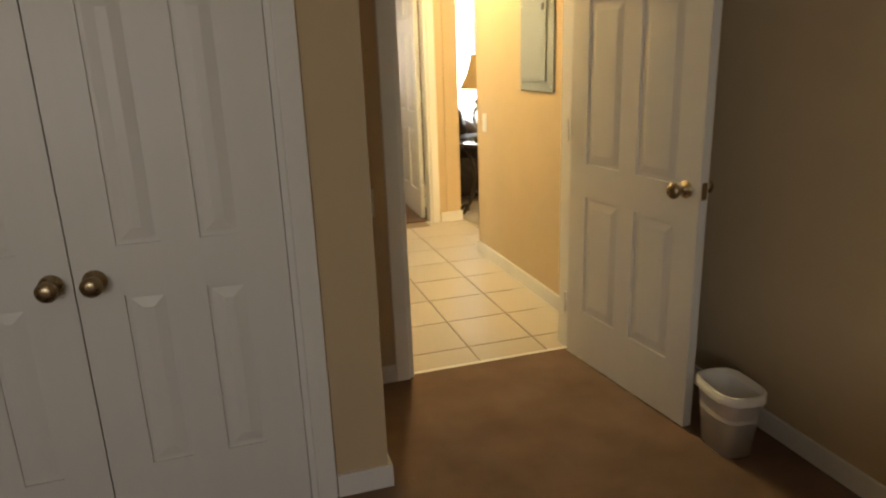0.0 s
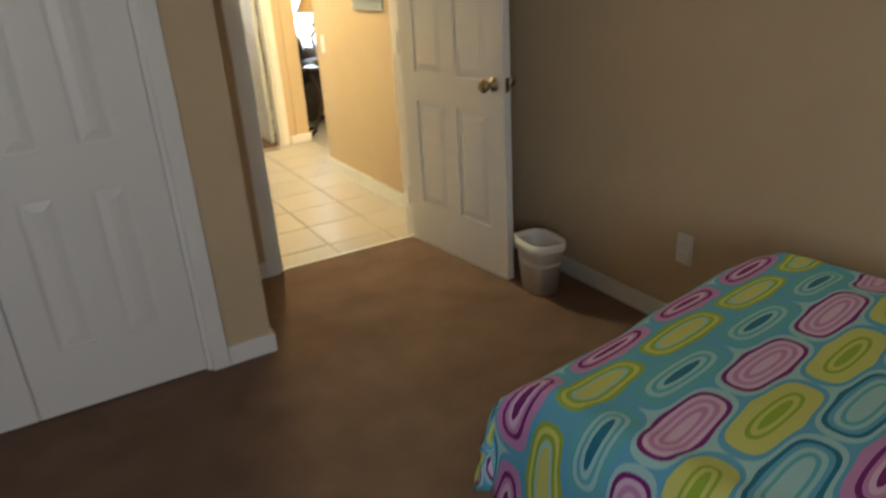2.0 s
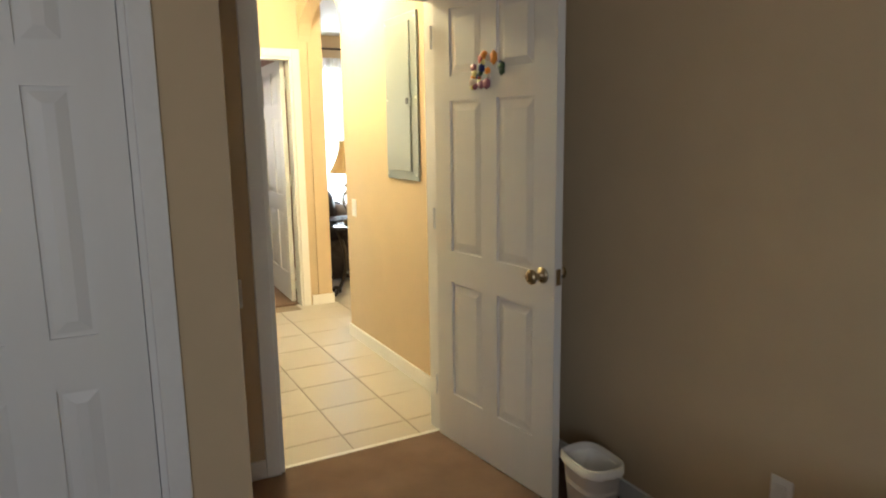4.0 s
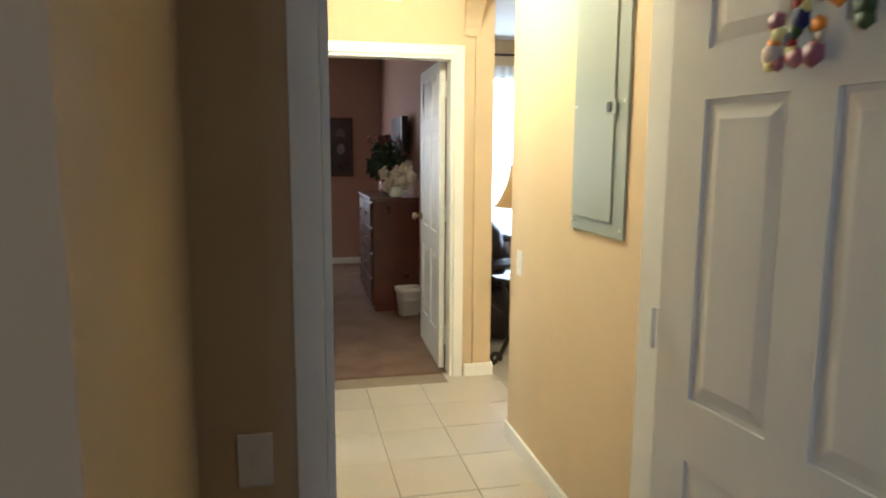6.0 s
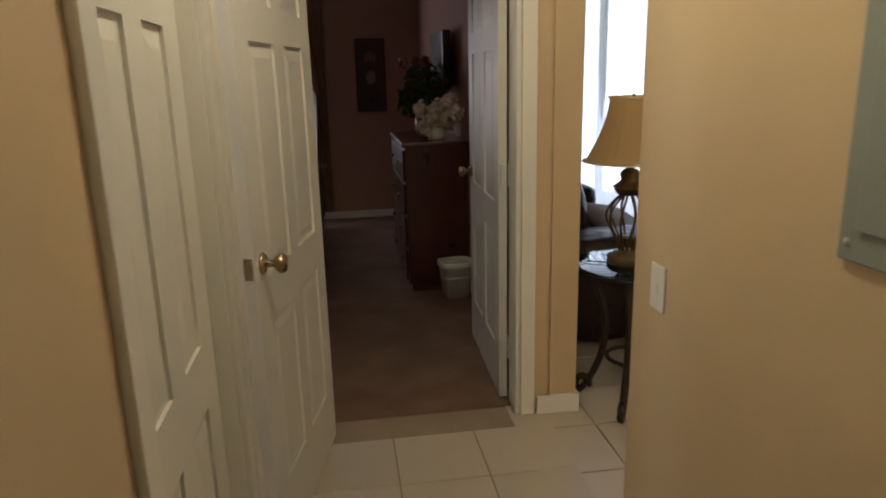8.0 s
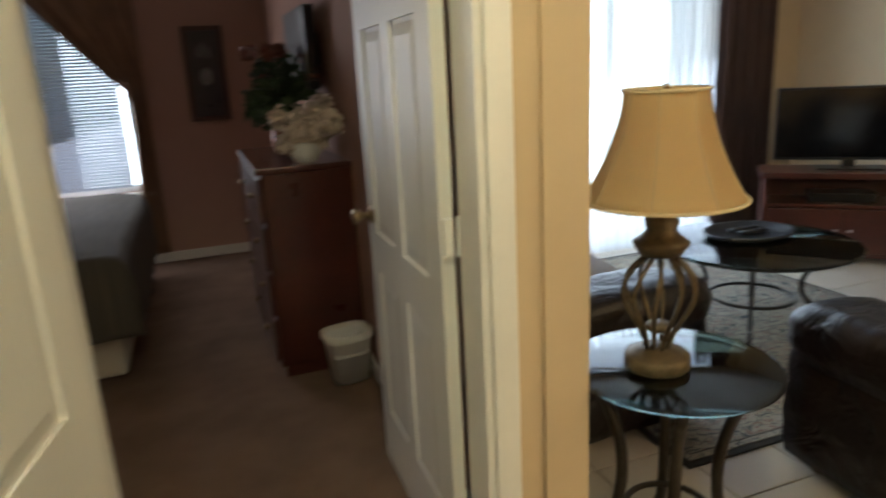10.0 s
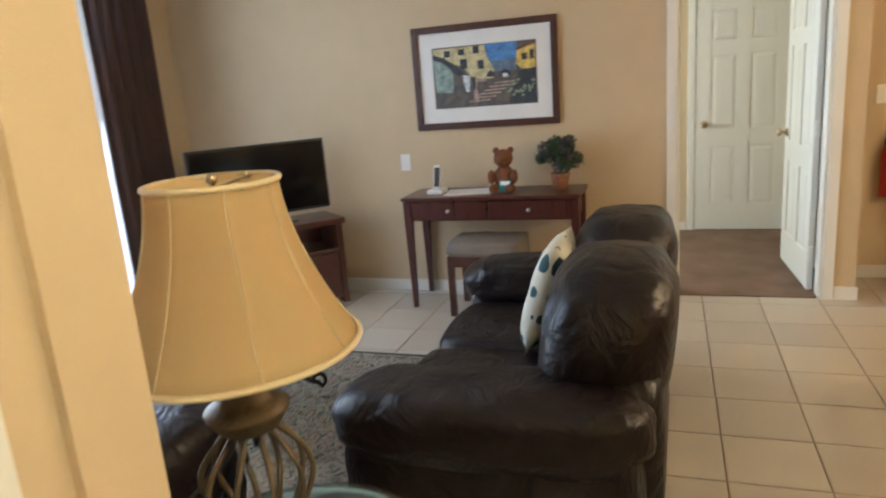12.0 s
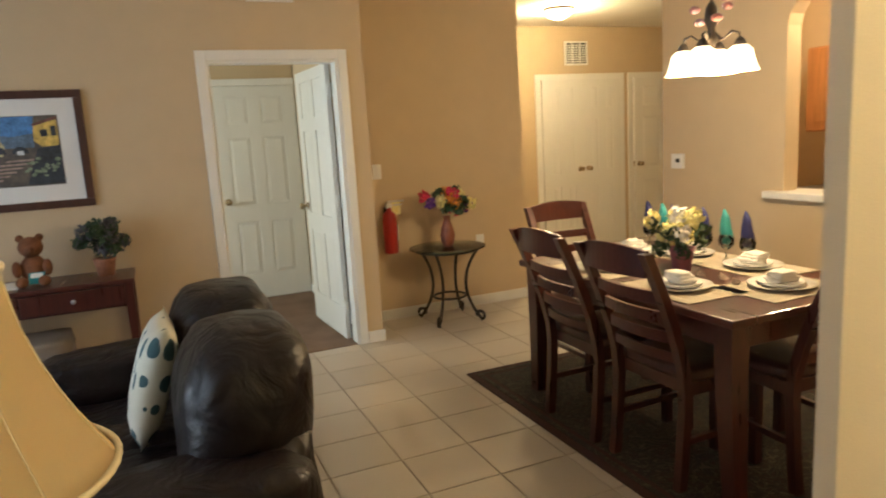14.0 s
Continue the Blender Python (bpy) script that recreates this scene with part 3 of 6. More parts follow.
# ---- doors ----
def panel_door(name, m, w, label, h=1.98, knob_at=0.94, knob_side=1, back_knob=True, hinges=0, gap=False):
    """A six-panel door. Local: hinge edge at x=0, leaf along +x, front face at y=0, thickness to +y."""
    root = thing(name, m, label, "door", kind="structure")
    t, st, mul = 0.035, 0.115, 0.10
    bm = bmesh.new()
    box(bm, 0.004, w - 0.004, 0.008, t - 0.008, 0.004, h - 0.004)
    rails = ((0, 0.23), (0.75, 0.89), (1.53, 1.63), (1.90, h))
    for ya, yb in ((0, 0.009), (t - 0.009, t)):
        for x0, x1 in ((0, st), ((w - mul) / 2, (w + mul) / 2), (w - st, w)):
            box(bm, x0, x1, ya, yb, 0, h)
        for z0, z1 in rails:
            box(bm, st, (w - mul) / 2, ya, yb, z0, z1)
            box(bm, (w + mul) / 2, w - st, ya, yb, z0, z1)
    box(bm, 0, 0.004, 0.009, t - 0.009, 0, h)
    box(bm, w - 0.004, w, 0.009, t - 0.009, 0, h)
    part("leaf", bm, M_DOOR, root)
    for z0, z1 in ((0.23, 0.75), (0.89, 1.53), (1.63, 1.90)):
        pm = None
        for x0, x1 in ((st, (w - mul) / 2), ((w + mul) / 2, w - st)):
            if pm is None:
                b2 = bmesh.new()
                pw, ph, e, i = x1 - x0, z1 - z0, 0.012, 0.042
                for s, y in ((1, 0.008), (-1, t - 0.008)):
                    o = [b2.verts.new((a, y - s * 0.0005, c)) for a, c in ((e, e), (pw - e, e), (pw - e, ph - e), (e, ph - e))]
                    q = [b2.verts.new((a, y - s * 0.0065, c)) for a, c in ((i, i), (pw - i, i), (pw - i, ph - i), (i, ph - i))]
                    b2.faces.new(q)
                    for k in range(4):
                        b2.faces.new((o[k], o[(k + 1) % 4], q[(k + 1) % 4], q[k]))
                pm = mesh_of("panel", b2, M_DOOR)
            ob = new("panel", pm)
            ob.parent = root
            ob.location = (x0, 0, z0)
    if knob_at:
        inset = 0.065 if back_knob else 0.05
        kx = w - inset if knob_side > 0 else inset
        for s, y in ((-1, 0.0), (1, t)) if back_knob else ((-1, 0.0),):
            b3 = bmesh.new()
            turn_about(b3, [(0.031, 0), (0.031, 0.004), (0.024, 0.010), (0.011, 0.014), (0.010, 0.032), (0.018, 0.038), (0.027, 0.048), (0.028, 0.058), (0.022, 0.066), (0.010, 0.069), (0.0, 0.069)], steps=20)
            bmesh.ops.transform(b3, matrix=pose(kx, y, knob_at, 90 if s < 0 else -90), verts=b3.verts)
            part("knob", b3, M_BRASS, root, "aged brass door knob", True)
        if back_knob:
            part("latch", (lambda b: (box(b, w - 0.001, w + 0.002, 0.006, t - 0.006, knob_at - 0.03, knob_at + 0.03), b)[1])(bmesh.new()), M_BRASS, root, "brass latch plate")
    for k in range(hinges):
        z = (0.24, 1.02, 1.80)[k]
        b4 = bmesh.new()
        box(b4, -0.022, 0.0, 0.008, 0.03, z - 0.045, z + 0.045)
        tube(b4, [(-0.012, -0.006, z - 0.048), (-0.012, -0.006, z + 0.048)], 0.006)
        part("hinge", b4, M_TRIM, root, "painted hinge")
    return root


panel_door("door_1", pose(2.375, 3.462, 0.014, 0, 0, -84), 0.76, "white six-panel bedroom door standing wide open", hinges=3, knob_at=0.88)
panel_door("door_2", pose(2.508, 6.305, 0.014, 0, 0, 88), 0.80, "white six-panel door opened into the far bedroom", hinges=3, knob_side=1)
panel_door("door_3", pose(6.80, 4.672, 0.014, 0, 0, 3), 0.80, "white six-panel door opened into the side bedroom", hinges=3)
panel_door("door_4", pose(8.62, 4.565, 0.014, 0, 0, 90), 0.755, "closed white six-panel door in the side bedroom")
panel_door("door_5", pose(1.70, 6.115, 0.014, 0, 0, -101), 0.80, "cream six-panel bathroom door standing ajar")
panel_door("closet_door", pose(0.552, 2.760, 0.016), 0.553, "white six-panel closet door with a brass knob", knob_at=0.80, knob_side=-1, back_knob=False)
panel_door("closet_door", pose(0.018, 2.760, 0.016), 0.530, "white six-panel closet door with a brass knob", knob_at=0.80, back_knob=False)

panel_door("door_6", pose(1.513, 4.42, 0.014, 0, 0, 90), 0.62, "closed white six-panel hall closet door", back_knob=False, knob_at=0)
panel_door("foyer_closet_door", pose(8.862, 1.665, 0.014, 0, 0, -90), 0.55, "cream six-panel foyer closet door", back_knob=False, knob_side=1)
panel_door("foyer_closet_door", pose(8.898, 0.565, 0.014, 0, 0, 90), 0.55, "cream six-panel foyer closet door", back_knob=True, knob_side=1)
panel_door("entry_door", pose(8.898, -0.53, 0.014, 0, 0, 90), 0.88, "cream painted entry door with deadbolt", knob_at=0.94)

# ---- windows ----
def leaf_window(name, m, w, h, panes, label):
    """White framed window; local x across, y outwards, z up from the sill."""
    root = thing(name, m, label, "window", kind="structure")
    bm = bmesh.new()
    f = 0.05
    for x0, x1, z0, z1 in ((0, f, 0, h), (w - f, w, 0, h), (f, w - f, 0, f), (f, w - f, h - f, h)):
        box(bm, x0, x1, 0.03, 0.09, z0, z1, 0.004)
    for k in range(1, panes):
        box(bm, w * k / panes - 0.03, w * k / panes + 0.03, 0.035, 0.085, f, h - f, 0.004)
    part("window_frame", bm, M_TRIM, root)
    for k in range(panes):
        b = bmesh.new()
        box(b, w * k / panes + 0.03, w * (k + 1) / panes - 0.03, 0.055, 0.061, f, h - f)
        p = part("pane", b, M_GLASS, root)
        p.visible_shadow = False
    return root


leaf_window("window_1", pose(3.2, WN, 0.0), 2.55, 2.25, 3, "white framed sliding glass doors to the patio")
leaf_window("window_2", pose(0.35, 10.65, 0.6), 1.25, 1.55, 1, "white framed bedroom window")
leaf_window("window_3", pose(0.6, -1.72, 0.85, 0, 0, 180), 1.6, 1.3, 2, "white framed bedroom window")
tagged(boxes("backdrop", [(1.0, 8.0, 11.9, 11.95, -0.5, 4.5)], M_OUTSIDE), "bright washed-out daylight beyond the glass doors", "backdrop", kind="structure")
structure("window_sill", [(0.30, 1.65, 10.58, 10.65, 0.565, 0.60)], M_TRIM, "white painted bedroom window sill", "sill", bevel=0.005)
structure("ground", [(-40, 40, -40, 60, -0.6, -0.5)], M_GROUT, "pale paved ground outside", "ground")


def drape(name, x0, x1, y, z0, z1, folds, depth, material, label, amp=1.0):
    bm = bmesh.new()
    nx, nz = folds * 8, 10
    rows = []
    for j in range(nz + 1):
        z = z0 + (z1 - z0) * j / nz
        rows.append([bm.verts.new((x0 + (x1 - x0) * i / nx, y + depth * amp * math.sin(2 * math.pi * folds * i / nx + 0.4 * math.sin(i * 1.7) + 0.25 * j / nz) * (0.75 + 0.25 * noise.noise(Vector((i * 0.21, j * 0.3, x0)))), z)) for i in range(nx + 1)])
    for a, b in zip(rows, rows[1:]):
        for i in range(nx):
            bm.faces.new((a[i], a[i + 1], b[i + 1], b[i]))
    return tagged(part(name, bm, material, None, "", True), label, "curtain")


drape("sheer_curtain", 3.22, 4.45, WN - 0.10, 0.02, 2.32, 13, 0.02, M_SHEER, "white sheer curtain over the glass doors")
drape("sheer_curtain", 4.47, 5.74, WN - 0.10, 0.02, 2.32, 14, 0.02, M_SHEER, "white sheer curtain over the glass doors")
_d = drape("curtain", 5.68, 6.22, WN - 0.17, 0.02, 2.40, 5, 0.035, M_CURTAIN, "dark brown full-length curtain beside the glass doors")
_sm = _d.modifiers.new("thickness", "SOLIDIFY")
_sm.thickness = 0.006
_d = drape("curtain", 2.82, 3.36, WN - 0.17, 0.02, 2.40, 5, 0.035, M_CURTAIN, "dark brown full-length curtain beside the glass doors")
_sm = _d.modifiers.new("thickness", "SOLIDIFY")
_sm.thickness = 0.006


def curtain_rod(x0, x1, y, z, label):
    root = thing("curtain_rod", pose(0, 0, 0), label, "curtain rod")
    bm = bmesh.new()
    tube(bm, [(x0, y, z), (x1, y, z)], 0.012, 10)
    part("rod", bm, M_IRON, root, "", True)
    for x in (x0, x1):
        b = bmesh.new()
        ball(b, (x, y, z), 0.028)
        part("finial", b, M_IRON, root, "", True)
        b = bmesh.new()
        s = 0.1 if x == x0 else -0.1
        box(b, x + s - 0.01, x + s + 0.01, y - 0.012, WN if y < 9.3 else 10.65, z - 0.012, z + 0.012)
        part("bracket", b, M_IRON, root)


curtain_rod(2.80, 6.30, WN - 0.17, 2.42, "dark bronze curtain rod with ball finials above the glass doors")


def tied_curtain(side):
    """A swagged bronze sheer, tied back to one side of the bedroom window."""
    bm = bmesh.new()
    n, rows = 24, []
    for j in range(21):
        s = j / 20
        z = 2.25 - s * 2.15
        wide = 0.78 * max(0, 1 - s / 0.42) ** 0.9 + 0.10 + 0.10 * max(0, s - 0.42)
        edge = 1.70
        r = []
        for i in range(n + 1):
            u = i / n
            x = edge - wide * u
            r.append(bm.verts.new((x if side > 0 else 1.95 - x, 10.575 + 0.02 * math.sin(u * 30 + s * 2), z)))
        rows.append(r)
    for a, b in zip(rows, rows[1:]):
        for i in range(n):
            bm.faces.new((a[i], a[i + 1], b[i + 1], b[i]))
    ob = tagged(part("tied_curtain", bm, M_GOLDCUR, None, "", True), "bronze sheer curtain tied back beside the bedroom window", "curtain")
    sm = ob.modifiers.new("thickness", "SOLIDIFY")
    sm.thickness = 0.004


tied_curtain(1)
tied_curtain(-1)


def blind():
    root = thing("window_blind", pose(0.42, 10.625, 0.64), "pale horizontal slat blind in the bedroom window", "blind")
    bm = bmesh.new()
    box(bm, 0, 1.1, -0.015, 0.02, 1.42, 1.47)
    part("headrail", bm, M_WHITE, root)
    b = bmesh.new()
    box(b, 0.005, 1.095, -0.012, 0.012, -0.0007, 0.0007)
    bmesh.ops.transform(b, matrix=pose(0, 0, 0, 62), verts=b.verts)
    sm = mesh_of("slat", b, M_BLIND)
    for k in range(57):
        ob = new("slat", sm)
        ob.parent, ob.location = root, (0, 0, 0.02 + k * 0.0245)
    for x in (0.25, 0.85):
        b = bmesh.new()
        tube(b, [(x, -0.014, 0), (x, -0.014, 1.43)], 0.0018, 5)
        part("cord", b, M_WHITE, root)


blind()


# ---- start bedroom things ----
def bed(name, m, w, l, h, material, label, skirt, under, drop):
    """A made bed under a draped quilt; local origin at the foot corner, x across, y along."""
    root = thing(name, m, label, "bed")
    bm = bmesh.new()
    box(bm, 0.03, w - 0.03, 0.03, l - 0.02, 0.02, h - 0.10, 0.03)
    part("bed_skirt", bm, under, root)
    bm = bmesh.new()
    uv = bm.loops.layers.uv.new("UVMap")
    nx, ny = 30, 40
    pts = {}

    def place(u, v):
        # u, v run over the spread cloth, past the edges it hangs down
        x, y, z = min(max(u, 0), w), min(max(v, 0), l), h
        over = max(0, -u, u - w, -v)
        r = 0.09
        fold = 0.016 * math.sin((u + v * 1.3) * 21) * min(1, over * 4) + 0.02 * noise.noise(Vector((u * 2.1, v * 2.1, 0)))
        if over > 0:
            a = min(over / r, math.pi / 2)
            out = r * math.sin(a) - r * 0.35 + fold + 0.07 * max(0, over - 0.14)
            z = h - r * (1 - math.cos(a)) - max(0, over - r * math.pi / 2)
            if u < 0:
                x = -out + (0.05 if v < 0 else 0)
            elif u > w:
                x = w + out
            if v < 0:
                y = -out + (0.05 if u < 0 else 0)
        else:
            z = h + 0.012 * noise.noise(Vector((u * 3, v * 3, 4))) - 0.03 * max(0, 1 - min(u, w - u, v) / 0.2) ** 2
        return (x, y, max(0.03, z))

    us = [-drop + (w + 2 * drop) * i / nx for i in range(nx + 1)]
    vs = [-drop + (l + drop) * j / ny for j in range(ny + 1)]
    for i, u in enumerate(us):
        for j, v in enumerate(vs):
            if (u < -0.01 or u > w + 0.01) and v < 0 and min(max(-u, u - w), -v) > 0.22:
                continue
            pts[i, j] = bm.verts.new(place(u, v))
    for i in range(nx):
        for j in range(ny):
            k = [(i, j), (i + 1, j), (i + 1, j + 1), (i, j + 1)]
            if all(q in pts for q in k):
                f = bm.faces.new([pts[q] for q in k])
                for lp, (a, c) in zip(f.loops, k):
                    lp[uv].uv = (us[a], vs[c])
    ob = part("quilt", bm, material, root, skirt, True)
    sd = ob.modifiers.new("smooth", "SUBSURF")
    sd.levels = sd.render_levels = 1
    sm = ob.modifiers.new("thickness", "SOLIDIFY")
    sm.thickness = 0.008
    return root


bed("bed", pose(2.44, 1.43, 0.0, 0, 0, 188), 0.94, 1.95, 0.60, M_QUILT, "bed under a bright ogee-print quilt in teal, pink and lime", "teal, pink and lime ogee-print quilt", M_PURPLE, 0.33)
bed("bed", pose(0.10, 8.30, 0.0), 1.45, 2.0, 0.66, M_THROW, "bed under a dark striped quilt", "dark striped quilt", M_CREAM, 0.46)


def waste_bin(m, label, rx=0.125, ry=0.085, h=0.29):
    root = thing("waste_bin", m, label, "waste bin")
    bm = bmesh.new()
    t = 0.005

    def loop(r, z):
        return [bm.verts.new((rx * r * (abs(math.cos(a)) ** 0.6) * (1 if math.cos(a) >= 0 else -1), ry * r * (abs(math.sin(a)) ** 0.6) * (1 if math.sin(a) >= 0 else -1), z)) for a in (2 * math.pi * i / 32 for i in range(32))]

    rs = [loop(0.76, 0.0), loop(0.97, h - 0.025), loop(1.04, h - 0.02), loop(1.04, h), loop(0.97, h), loop(0.93, h - 0.03), loop(0.72, 0.008)]
    for a, b in zip(rs, rs[1:]):
        for i in range(32):
            bm.faces.new((a[i], a[(i + 1) % 32], b[(i + 1) % 32], b[i]))
    bm.faces.new(rs[0])
    bm.faces.new(rs[-1])
    part("body", bm, M_WHITE, root, "", True)
    b = bmesh.new()
    n = 40
    ring = []
    for k, (r, z) in enumerate(((0.90, h - 0.10), (0.955, h + 0.004), (1.06, h + 0.003), (1.06, h - 0.025))):
        ring.append([b.verts.new((rx * r * (abs(math.cos(a)) ** 0.6) * (1 if math.cos(a) >= 0 else -1), ry * r * (abs(math.sin(a)) ** 0.6) * (1 if math.sin(a) >= 0 else -1), z - (0.02 * abs(noise.noise(Vector((a * 3, k, 0)))) if k in (0, 3) else 0))) for a in (2 * math.pi * i / n for i in range(n))])
    for a, c in zip(ring, ring[1:]):
        for i in range(n):
            b.faces.new((a[i], a[(i + 1) % n], c[(i + 1) % n], c[i]))
    part("liner", b, M_NAP, root, "white plastic bin liner", True)


waste_bin(pose(2.53, 2.57, 0.008, 0, 0, 85), "small cream plastic waste bin with a white liner beside the door", 0.112, 0.08, 0.235)
waste_bin(pose(2.53, 7.83, 0.008, 0, 0, 10), "small cream plastic waste bin beside the dresser", 0.11, 0.095, 0.24)


def wall_plate(name, m, label, slots, category):
    """Local: plate lies in the xz plane and faces -y."""
    root = thing(name, m, label, category)
    bm = bmesh.new()
    box(bm, -0.036, 0.036, -0.006, 0, -0.058, 0.058, 0.003)
    part("plate", bm, M_WHITE, root)
    for z, w, h in slots:
        b = bmesh.new()
        box(b, -w, w, -0.010, -0.005, z - h, z + h, 0.002)
        part("insert", b, M_PAPER, root)
    return root


wall_plate("wall_outlet", pose(2.729, 1.96, 0.34, 0, 0, -90), "white double wall outlet above the baseboard", ((0.022, 0.017, 0.014), (-0.022, 0.017, 0.014)), "outlet")
wall_plate("light_switch", pose(1.47, 3.469, 0.80), "white light switch beside the doorway", ((0.0, 0.008, 0.014),), "light switch")
wall_plate("light_switch", pose(2.589, 5.05, 0.92, 0, 0, -90), "white light switch on the hall wall", ((0.0, 0.008, 0.014),), "light switch")
wall_plate("wall_outlet", pose(7.149, 3.40, 0.55, 0, 0, -90), "white wall outlet behind the console table", ((0.022, 0.017, 0.014), (-0.022, 0.017, 0.014)), "outlet")
wall_plate("wall_outlet", pose(6.649, 7.32, 0.95, 0, 0, -90), "white wall outlet above the desk", ((0.022, 0.017, 0.014), (-0.022, 0.017, 0.014)), "outlet")
wall_plate("light_switch", pose(7.149, 4.27, 1.20, 0, 0, -90), "white light switch above the fire extinguisher", ((0.02, 0.008, 0.012), (-0.02, 0.008, 0.012)), "light switch")


def door_ornament():
    """Small cluster of painted ornament on the bedroom door, abstract shapes."""
    root = thing("door_ornament", pose(2.375, 3.462, 0.014, 0, 0, -84) @ pose(0.39, 0, 1.63) @ Matrix.Scale(1.15, 4), "small cluster of bright painted ornaments fixed to the bedroom door", "ornament")
    rnd = random.Random(4)
    tints = (M_RED, M_ORANGE, M_CREAMP, M_LEAF, M_BLUE, M_YELLOW, M_PINK)
    for k in range(28):
        x = rnd.uniform(-0.085, 0.085)
        top = 0.075 * (1 - abs(x) / 0.11)
        b = bmesh.new()
        ball(b, (x, -0.012, rnd.uniform(-0.05, top)), rnd.uniform(0.010, 0.019), rnd.uniform(0.8, 1.3), 0.4, rnd.uniform(0.8, 1.4), 1)
        part("bead", b, tints[k % 7], root, "", True)


door_ornament()


def breaker_panel():
    root = thing("breaker_panel", pose(2.589, 4.25, 1.155, 0, 0, -90), "grey-green steel electrical breaker panel on the hall wall", "breaker panel")
    bm = bmesh.new()
    box(bm, -0.205, 0.205, -0.010, 0, 0, 0.88, 0.003)
    part("cover", bm, M_PANEL, root)
    bm = bmesh.new()
    box(bm, -0.165, 0.125, -0.017, -0.010, 0.05, 0.84, 0.003)
    part("panel_door", bm, M_PANEL, root)
    bm = bmesh.new()
    box(bm, 0.07, 0.145, -0.021, -0.017, 0.40, 0.45, 0.002)
    part("latch", bm, M_PANEL, root, "grey steel latch")
    bm = bmesh.new()
    box(bm, 0.085, 0.115, -0.024, -0.021, 0.408, 0.442, 0.002)
    part("keyway", bm, M_BLACK, root, "black catch")
    for x in (-0.185, 0.185):
        for z in (0.03, 0.44, 0.85):
            b = bmesh.new()
            turn_about(b, [(0.006, 0), (0.005, 0.003), (0, 0.004)], steps=8)
            bmesh.ops.transform(b, matrix=pose(x, -0.010, z, 90), verts=b.verts)
            part("screw", b, M_CHROME, root)


breaker_panel()


def vent(m, w, h, n, label, vertical=True):
    root = thing("air_vent", m, label, "vent")
    bm = bmesh.new()
    for x0, x1, z0, z1 in ((-w / 2, -w / 2 + 0.02, 0, h), (w / 2 - 0.02, w / 2, 0, h), (-w / 2 + 0.02, w / 2 - 0.02, 0, 0.02), (-w / 2 + 0.02, w / 2 - 0.02, h - 0.02, h)):
        box(bm, x0, x1, -0.012, 0, z0, z1)
    part("frame", bm, M_TRIM, root)
    # dark sheet painted as the shade between the slats
    bm = bmesh.new()
    box(bm, -w / 2 + 0.02, w / 2 - 0.02, -0.003, -0.001, 0.02, h - 0.02)
    part("backing", bm, M_GAP_SHADE, root)
    b = bmesh.new()
    box(b, -w / 2 + 0.02, w / 2 - 0.02, -0.010, -0.006, -0.006, 0.006)
    bmesh.ops.transform(b, matrix=pose(0, 0, 0, 25), verts=b.verts)
    sm = mesh_of("slat", b, M_TRIM)
    for k in range(n):
        ob = new("slat", sm)
        ob.parent, ob.location = root, (0, 0.0, 0.03 + (h - 0.06) * (k + 0.5) / n)
    for k in (1, 2):
        b = bmesh.new()
        x = -w / 2 + w * k / 3
        box(b, x - 0.006, x + 0.006, -0.013, -0.003, 0.02, h - 0.02)
        part("bar", b, M_TRIM, root)


vent(pose(8.898, 1.17, 2.16, 0, 0, -90), 0.32, 0.27, 8, "white metal air vent above the foyer closet")
vent(pose(2.05, 6.158, 2.30), 0.32, 0.2, 6, "white metal air vent above the far bedroom door")
vent(pose(6.648, 5.06, 2.36, 0, 0, -90), 0.3, 0.18, 6, "white metal air vent above the side bedroom door")


def flush_light(at, label):
    root = thing("ceiling_light", pose(*at), label, "ceiling light")
    bm = bmesh.new()
    turn_about(bm, [(0.15, 0), (0.15, -0.015), (0.14, -0.02)], steps=28)
    part("base", bm, M_BRASS, root, "", True)
    bm = bmesh.new()
    turn_about(bm, [(0.135, -0.02), (0.13, -0.05), (0.10, -0.08), (0.05, -0.098), (0.0, -0.10)], steps=28)
    p = part("dome", bm, M_GLOWDOME, root, "lit frosted glass dome", True)
    p.visible_shadow = False


flush_light((7.9, 2.05, H), "lit dome light on the foyer ceiling")
# added fixture for the hall bulb, never in view
flush_light((2.05, 4.85, H), "unseen lit dome light added on the hall ceiling")


# ---- far bedroom things ----
def dresser():
    root = thing("dresser", pose(2.22, 7.95, 0.008), "tall dark mahogany dresser against the wall", "dresser")
    bm = bmesh.new()
    box(bm, 0.012, 0.425, 0.0, 1.0, 0.06, 0.99, 0.006)
    box(bm, 0.03, 0.42, 0.02, 0.98, 0.0, 0.06)
    part("body", bm, M_MAHOG, root)
    bm = bmesh.new()
    box(bm, -0.012, 0.428, -0.015, 1.015, 0.99, 1.02, 0.008)
    part("top", bm, M_MAHOG, root)
    for r in range(4):
        for c in range(2):
            bm = bmesh.new()
            y0, z0 = 0.02 + c * 0.49, 0.09 + r * 0.225
            box(bm, -0.006, 0.012, y0, y0 + 0.47, z0, z0 + 0.205, 0.005)
            dr = part("drawer", bm, M_MAHOG, root)
            b = bmesh.new()
            ball(b, (-0.02, y0 + 0.235, z0 + 0.10), 0.016)
            part("handle", b, M_BRASS, dr, "brass knob", True)


dresser()


